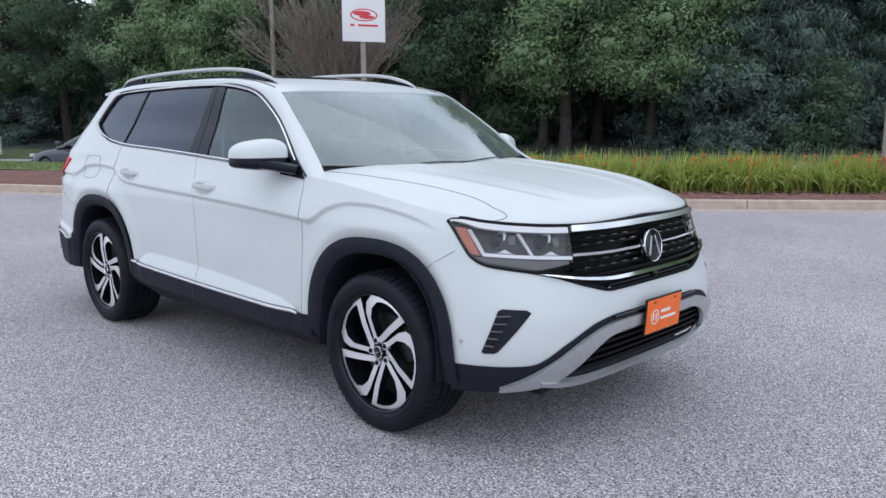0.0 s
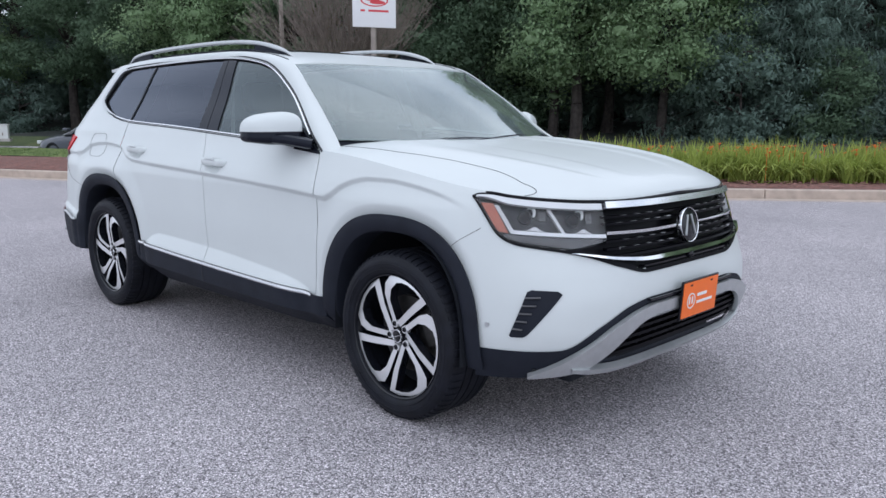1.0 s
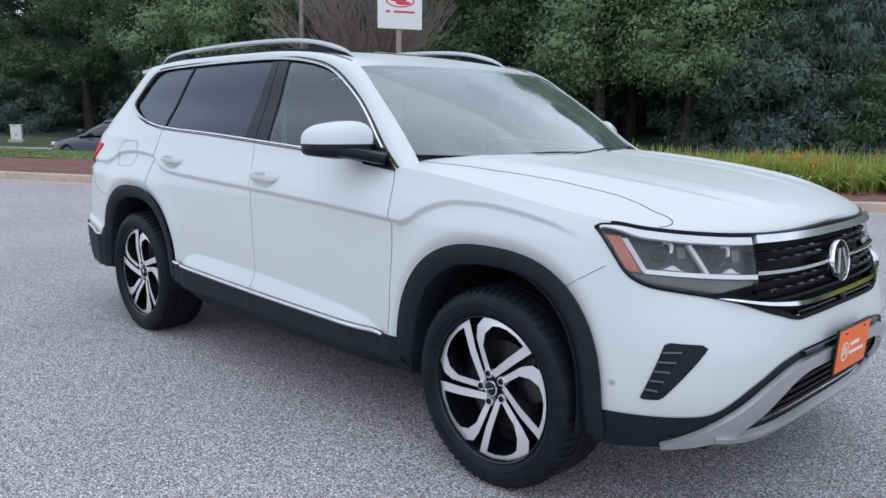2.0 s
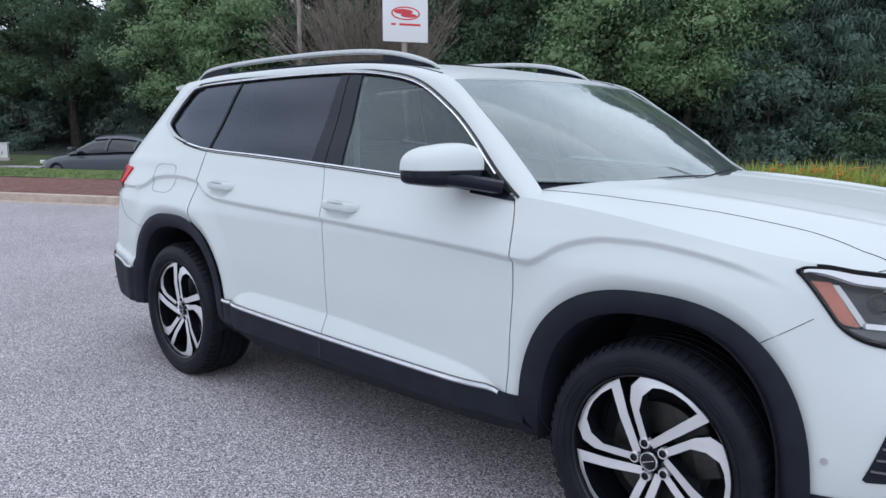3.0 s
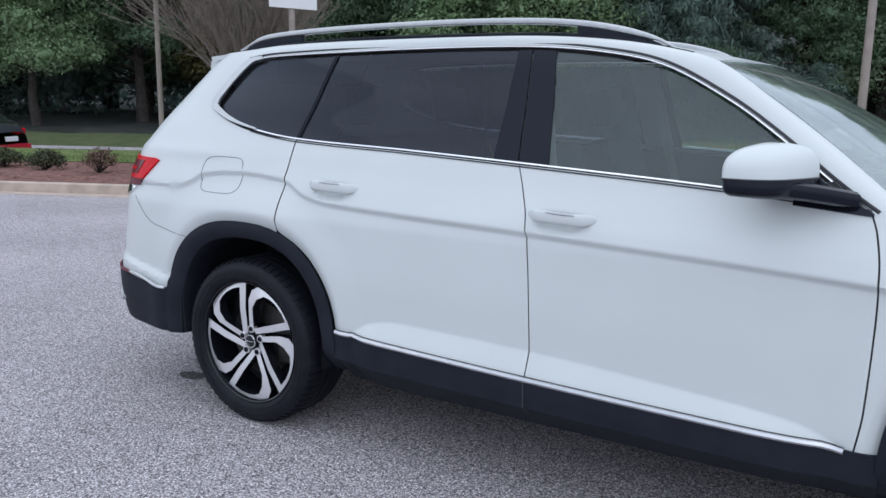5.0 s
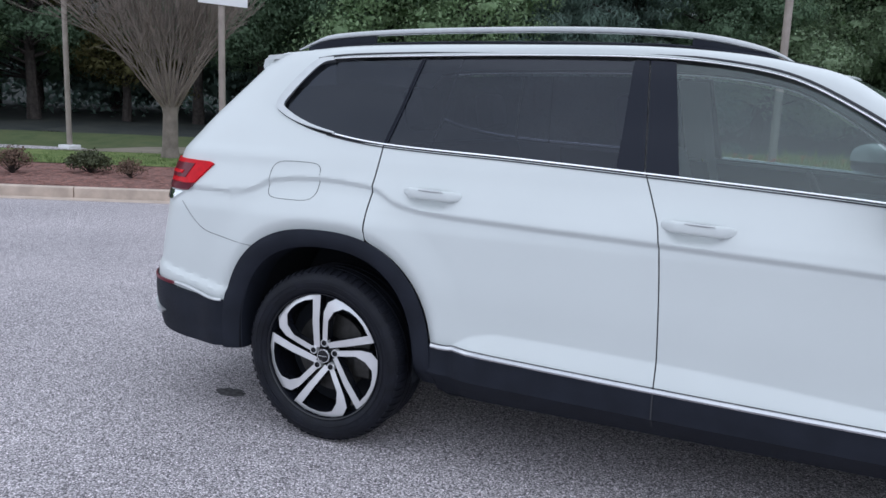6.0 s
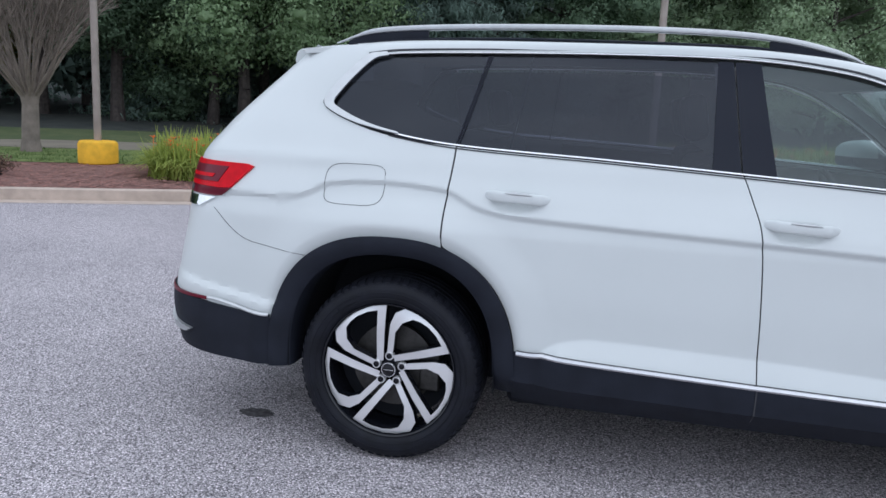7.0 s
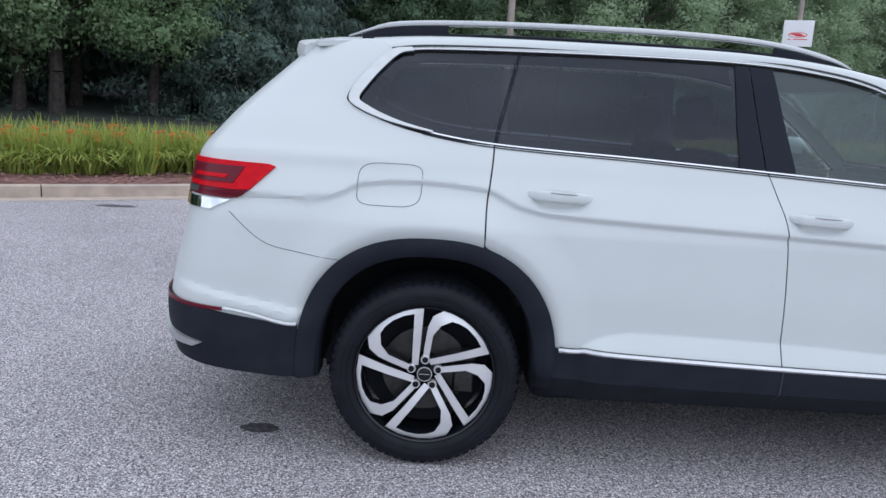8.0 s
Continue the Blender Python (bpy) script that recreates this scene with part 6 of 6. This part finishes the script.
# ---- leafless spreading tree on the lawn
def bare_tree():
    r = np.random.default_rng(5)
    V, F = [], []

    def grow(p, d, ln, rad, depth):
        q = p
        for k in range(3):
            d2 = d + r.normal(0, 0.045, 3)
            d2[2] += 0.035
            d2 /= np.linalg.norm(d2)
            e = q + d2 * ln / 3
            tube(V, F, q, e, rad * (1 - 0.12 * k), rad * (1 - 0.12 * (k + 1)), 6 if depth == 0 else 3)
            q, d = e, d2
            if k < 2 and depth in (1, 2):
                twig = d + r.normal(0, 0.30, 3)
                twig /= np.linalg.norm(twig)
                tube(V, F, q, q + twig * ln * 0.5, 0.006, 0.002, 3)
        if depth >= 4:
            return
        for _ in range(3):
            way = d + r.normal(0, 0.20, 3) * np.array((1, 1, 0.5))
            way[2] = abs(way[2])
            way /= np.linalg.norm(way)
            grow(q, way, ln * r.uniform(0.62, 0.92), max(rad * 0.62, 0.0042), depth + 1)
    TV, TF = [], []
    tube(TV, TF, (0, 0, -0.1), (0, 0, 0.22), 0.215, 0.165, 14)
    tube(TV, TF, (0, 0, 0.22), (0.02, 0, 0.90), 0.165, 0.150, 14)
    tube(TV, TF, (0.02, 0, 0.90), (0.02, 0, 1.30), 0.150, 0.205, 14)
    for k in range(42):
        a = 2 * math.pi * k * 0.382 + 0.3
        w = 0.80 * math.sqrt((k + 0.5) / 42)
        d = np.array((math.cos(a) * w, math.sin(a) * w, 1.0))
        d /= np.linalg.norm(d)
        b = 0.05 + 0.11 * w
        grow(np.array((0.02 + b * math.cos(a), b * math.sin(a), 1.12 - 0.12 * w)), d, r.uniform(0.7, 1.05), 0.026, 0)
    out = []
    for nm, vv, ff, mm in (("trunk", TV, TF, TWIG), ("crown", V, F, TWIG)):
        me = bpy.data.meshes.new(nm)
        me.from_pydata(vv, [], ff)
        me.materials.append(mm)
        out.append(me)
    return out


plant("bare_tree", "leafless grey-brown vase-shaped tree on the lawn", "tree", bare_tree(), -10.2, 9.3, 0.18, 1.0, 20, "lawn trees")

# ---- sign and lamp poles
def pole_at(name, label, x, y, z, h, r0, r1, cat="pole"):
    V, F = [], []
    tube(V, F, (0, 0, 0), (0, 0, h), r0, r1, 14)
    o = new(name, mesh_of(name, V, F, POLE))
    o.matrix_basis = pose(x, y, z)
    return tagged(o, label, cat)


def banner(parent_xy, z0, yaw, w, h, label):
    b = thing("lot_sign", label, "sign", pose(parent_xy[0], parent_xy[1], z0, 0, 0, yaw))
    bm = bmesh.new()
    box(bm, -w / 2, w / 2, -0.085, -0.062, 0, h, 0.006)
    part("sign_panel", bm, SIGNWHITE, b)
    # red oval with two white sweeps, and unreadable lines as bars
    def oval_plate(nm, cx, cz, a, c, y, material):
        V = [(cx, y, cz)] + [(cx + a * math.cos(2 * math.pi * i / 40), y, cz + c * math.sin(2 * math.pi * i / 40)) for i in range(40)]
        V += [(p[0], y + 0.002, p[2]) for p in V]
        F = [(0, i + 1, (i + 1) % 40 + 1) for i in range(40)] + [(i + 1, (i + 1) % 40 + 1, (i + 1) % 40 + 42, i + 42) for i in range(40)]
        add(nm, mesh_of(nm, V, F, material), b)
    oval_plate("emblem", 0, h * 0.445, w * 0.32, h * 0.105, -0.0875, SIGNRED)
    oval_plate("emblem_field", 0, h * 0.445, w * 0.285, h * 0.085, -0.0890, SIGNWHITE)
    oval_plate("emblem_sweep", -0.05 * w, h * 0.470, w * 0.21, h * 0.042, -0.0905, SIGNRED)
    oval_plate("emblem_sweep", 0.07 * w, h * 0.412, w * 0.18, h * 0.032, -0.0905, SIGNRED)
    for x0, x1, za in ((-0.32, -0.22, 0.255), (-0.14, 0.33, 0.255)):
        bm = bmesh.new()
        box(bm, x0 * w, x1 * w, -0.088, -0.084, h * za, h * (za + 0.034))
        part("sign_bar", bm, SIGNRED, b)
    for zz in (0.05, h - 0.05):
        bm = bmesh.new()
        box(bm, -0.05, 0.05, -0.064, 0.06, zz - 0.015, zz + 0.015, 0.004)
        part("bracket", bm, POLE, b)
    return b


SP = (-7.95, 8.20)
pole_at("sign_pole", "weathered grey steel pole in a yellow concrete footing", SP[0], SP[1], 0.55, 7.5, 0.062, 0.055)
V, F = [], []
prof_b = [(0.30, 0.0), (0.325, 0.03), (0.325, 0.34), (0.31, 0.38), (0.28, 0.40), (0.001, 0.41)]
for i in range(32):
    a = 2 * math.pi * i / 32
    V += [(r * math.cos(a), r * math.sin(a), z) for r, z in prof_b]
for i in range(32):
    for q in range(5):
        F.append((i * 6 + q, i * 6 + q + 1, ((i + 1) % 32) * 6 + q + 1, ((i + 1) % 32) * 6 + q))
foot = tagged(new("pole_footing", mesh_of("pole_footing", V, F, YELLOW)), "round yellow painted concrete footing in mulch", "footing")
foot.matrix_basis = pose(SP[0], SP[1], 0.15)
banner(SP, 3.09, 66, 0.95, 1.25, "white hanging sign with a red oval emblem on a pole")
pole_at("lamp_pole", "tall grey steel lamp pole in the flower bed", 1.36, 12.4, 0.12, 9.5, 0.075, 0.06, "lamp pole")
far_pole = pole_at("lamp_pole", "tall grey steel lamp pole on a white base beside the drive", -13.25, 9.45, 0.20, 8.5, 0.060, 0.050, "lamp pole")
bm = bmesh.new()
box(bm, -0.17, 0.17, -0.17, 0.17, -0.01, 0.09, 0.02)
part("base", bm, SIGNWHITE, far_pole, "small white concrete base")
P2 = (8.70, 16.1)
pole_at("sign_pole", "weathered grey steel sign pole", P2[0], P2[1], 0.0, 8.0, 0.065, 0.055)
banner(P2, 3.22, -25, 0.68, 0.62, "white hanging sign with a red oval emblem on a far pole")

# ---- low shrubs in the mulch
SHRUBS = [
    (-8.95, 6.05, 1.0, 2, "g"), (-7.95, 5.95, 0.8, 1, "b"), (-9.72, 5.21, 1.1, 3, "b"), (-11.02, 5.05, 0.9, 4, "g"), (-12.0, 4.85, 0.95, 5, "g"),
]
KINDS = {"g": (SHRUB, "small dark olive-green rounded shrub in mulch", 0.30, 60, 0.042), "b": (BROWNSHRUB, "small russet-brown twiggy shrub in mulch", 0.26, 24, 0.036)}
for x, y, sc, seed, kind in SHRUBS:
    leafmat, label, spread, count, size = KINDS[kind]
    r = np.random.default_rng(seed)
    LV, LF, BV, BF = [], [], [], []
    for k in range(46):
        a, b = r.uniform(0, 2 * math.pi), r.uniform(0.15, 1)
        c = (spread * b * math.cos(a), spread * b * math.sin(a), 0.10 + 0.24 * (1 - b * b * 0.6) * r.uniform(0.5, 1))
        tube(BV, BF, (0, 0, 0), c, 0.007, 0.003, 4)
        leaves(LV, LF, c, (0.07, 0.07, 0.055), count, size, r, 0.8)
    t = thing("shrub", label, "shrub", pose(x, y, 0.13) @ Matrix.Diagonal((sc, sc, sc, 1)), "shrubs in the mulch")
    for nm, vv, ff, mm in (("stems", BV, BF, BARK), ("foliage", LV, LF, leafmat)):
        me = bpy.data.meshes.new(nm)
        me.from_pydata(vv, [], ff)
        me.materials.append(mm)
        add(nm, me, t)

# ---- utility boxes
def utility_box(label, x, y, turn, paint, w, h):
    ub = thing("utility_box", label, "utility box", pose(x, y, 0.235, 0, 0, turn))
    bm = bmesh.new()
    box(bm, -w / 2, w / 2, -0.16, 0.16, 0.05, h, 0.02)
    part("cabinet", bm, paint, ub)
    bm = bmesh.new()
    box(bm, -w / 2 - 0.03, w / 2 + 0.03, -0.19, 0.19, h, h + 0.03, 0.01)
    part("lid", bm, paint, ub)
    bm = bmesh.new()
    box(bm, -w / 2 - 0.08, w / 2 + 0.06, -0.24, 0.24, -0.05, 0.05, 0.01)
    part("pad", bm, PATHCON, ub)
    bm = bmesh.new()
    box(bm, -0.02, 0.02, -0.178, -0.158, 0.3 * h, 0.5 * h, 0.005)
    part("latch", bm, POLE, ub)


utility_box("pale grey metal utility cabinet on the lawn", -27.45, 6.55, 62, mat("cabinet_paint", (0.62, 0.63, 0.60), 0.6, vary=0.06, scale=4), 0.36, 0.56)
utility_box("dull green metal utility cabinet on the lawn", -27.9, 5.85, 62, mat("green_cabinet_paint", (0.075, 0.125, 0.115), 0.6, vary=0.08, scale=4), 0.40, 0.52)


# ---- dark grey car on the drive behind the lawn
def passing_car():
    body_paint = mat("graphite_paint", (0.055, 0.060, 0.075), 0.3, coat=0.5, metal=0.4, vary=0.05, scale=3)
    red_trim = mat("red_trim_paint", (0.42, 0.012, 0.03), 0.4, coat=0.3, vary=0.06, scale=4)
    dark_glass = mat("dark_car_glass", (0.010, 0.012, 0.016), 0.08, coat=0.4)
    pc = thing("passing_car", "dark grey hatchback with red lower trim on the drive", "car", pose(-19.10, 7.04, -0.273, 0, 0, 204.8))
    deck = curve((-2.2, 0.80), (-2.05, 1.00), (-1.6, 1.04), (0.0, 0.98), (0.75, 0.95), (1.5, 0.88), (2.0, 0.76), (2.25, 0.58))
    wide = curve((-2.25, 0.66), (-2.0, 0.84), (-1.3, 0.92), (1.2, 0.91), (1.9, 0.80), (2.25, 0.56))

    def shell(u, v):
        x = -2.22 + 4.46 * u
        w, top = wide(x), deck(x)
        th = math.pi * v
        c, sn = math.cos(th), math.sin(th)
        return (x, w * math.copysign(abs(c) ** 0.5, c), 0.36 + (top - 0.36) * sn ** 0.42)
    sheet("body", shell, 44, 24, body_paint, pc)
    bm = bmesh.new()
    box(bm, -2.1, 2.1, -0.78, 0.78, 0.20, 0.50, 0.05)
    part("underbody", bm, DARK, pc)
    roofline = curve((-2.02, 0.98), (-1.7, 1.20), (-1.2, 1.38), (-0.5, 1.45), (0.1, 1.42), (0.6, 1.25), (1.05, 0.95))

    def cabin(u, v, lift=0.0, lo=0.0, hi=1.0):
        x = -2.00 + 3.04 * u
        th = math.pi * (lo + (hi - lo) * v)
        c, sn = math.cos(th), math.sin(th)
        top = roofline(x) + lift
        base = deck(x) - 0.05
        return (x, (0.82 - 0.17 * sn + lift) * math.copysign(abs(c) ** 0.55, c), base + max(top - base, 0.02) * sn ** 0.8)
    sheet("cabin_glass", cabin, 36, 20, dark_glass, pc, "dark car window glass")
    sheet("roof", lambda u, v: cabin(0.10 + 0.62 * u, v, 0.012, 0.24, 0.76), 24, 12, body_paint, pc, thick=0.02)
    for s in (-1, 1):
        for u0 in (0.03, 0.20, 0.52):
            sheet("window_pillar", lambda u, v, u0=u0, s=s: cabin(u0 + 0.028 * u, 0.02 + 0.28 * v if s > 0 else 0.98 - 0.28 * v, 0.010), 2, 8, body_paint, pc, thick=0.012)
        bm = bmesh.new()
        box(bm, -0.95, 0.98, s * 0.86 - 0.05, s * 0.86 + 0.05, 0.20, 0.36, 0.03)
        part("sill_trim", bm, red_trim, pc, "red sill trim")
        bm = bmesh.new()
        box(bm, -2.12, -1.92, s * 0.62 - 0.18, s * 0.62 + 0.18, 0.74, 0.88, 0.04)
        part("tail_lamp", bm, REDLENS, pc, "red tail lamp")
        bm = bmesh.new()
        box(bm, 2.00, 2.14, s * 0.58 - 0.16, s * 0.58 + 0.16, 0.60, 0.70, 0.03)
        part("head_lamp", bm, DRL, pc, "pale head lamp")
        bm = bmesh.new()
        box(bm, 0.62, 0.80, s * 0.95 - 0.09, s * 0.95 + 0.09, 0.98, 1.10, 0.04)
        part("wing_mirror", bm, body_paint, pc)
        for x in (-1.38, 1.36):
            wheel = lathe("wheel", [(0.0005, 0.03), (0.06, 0.02), (0.20, 0.03), (0.235, 0.0), (0.24, 0.16)], LAMPGREY, pc, "dark alloy wheel", 28, m=pose(x, s * 0.90, 0.335, 0, 0, 0 if s < 0 else 180))
            lathe("tyre", [(0.235, 0.0), (0.26, -0.012), (0.31, -0.008), (0.335, 0.02), (0.335, 0.18), (0.31, 0.21), (0.23, 0.20)], TYRE, wheel, "", 32)
    bm = bmesh.new()
    box(bm, -2.26, -1.74, -0.80, 0.80, 0.24, 0.50, 0.07)
    part("rear_bumper", bm, red_trim, pc, "red rear bumper")
    bm = bmesh.new()
    box(bm, -2.275, -2.25, -0.24, 0.24, 0.58, 0.70, 0.008)
    part("number_board", bm, SIGNWHITE, pc, "small pale blank board")


passing_car()
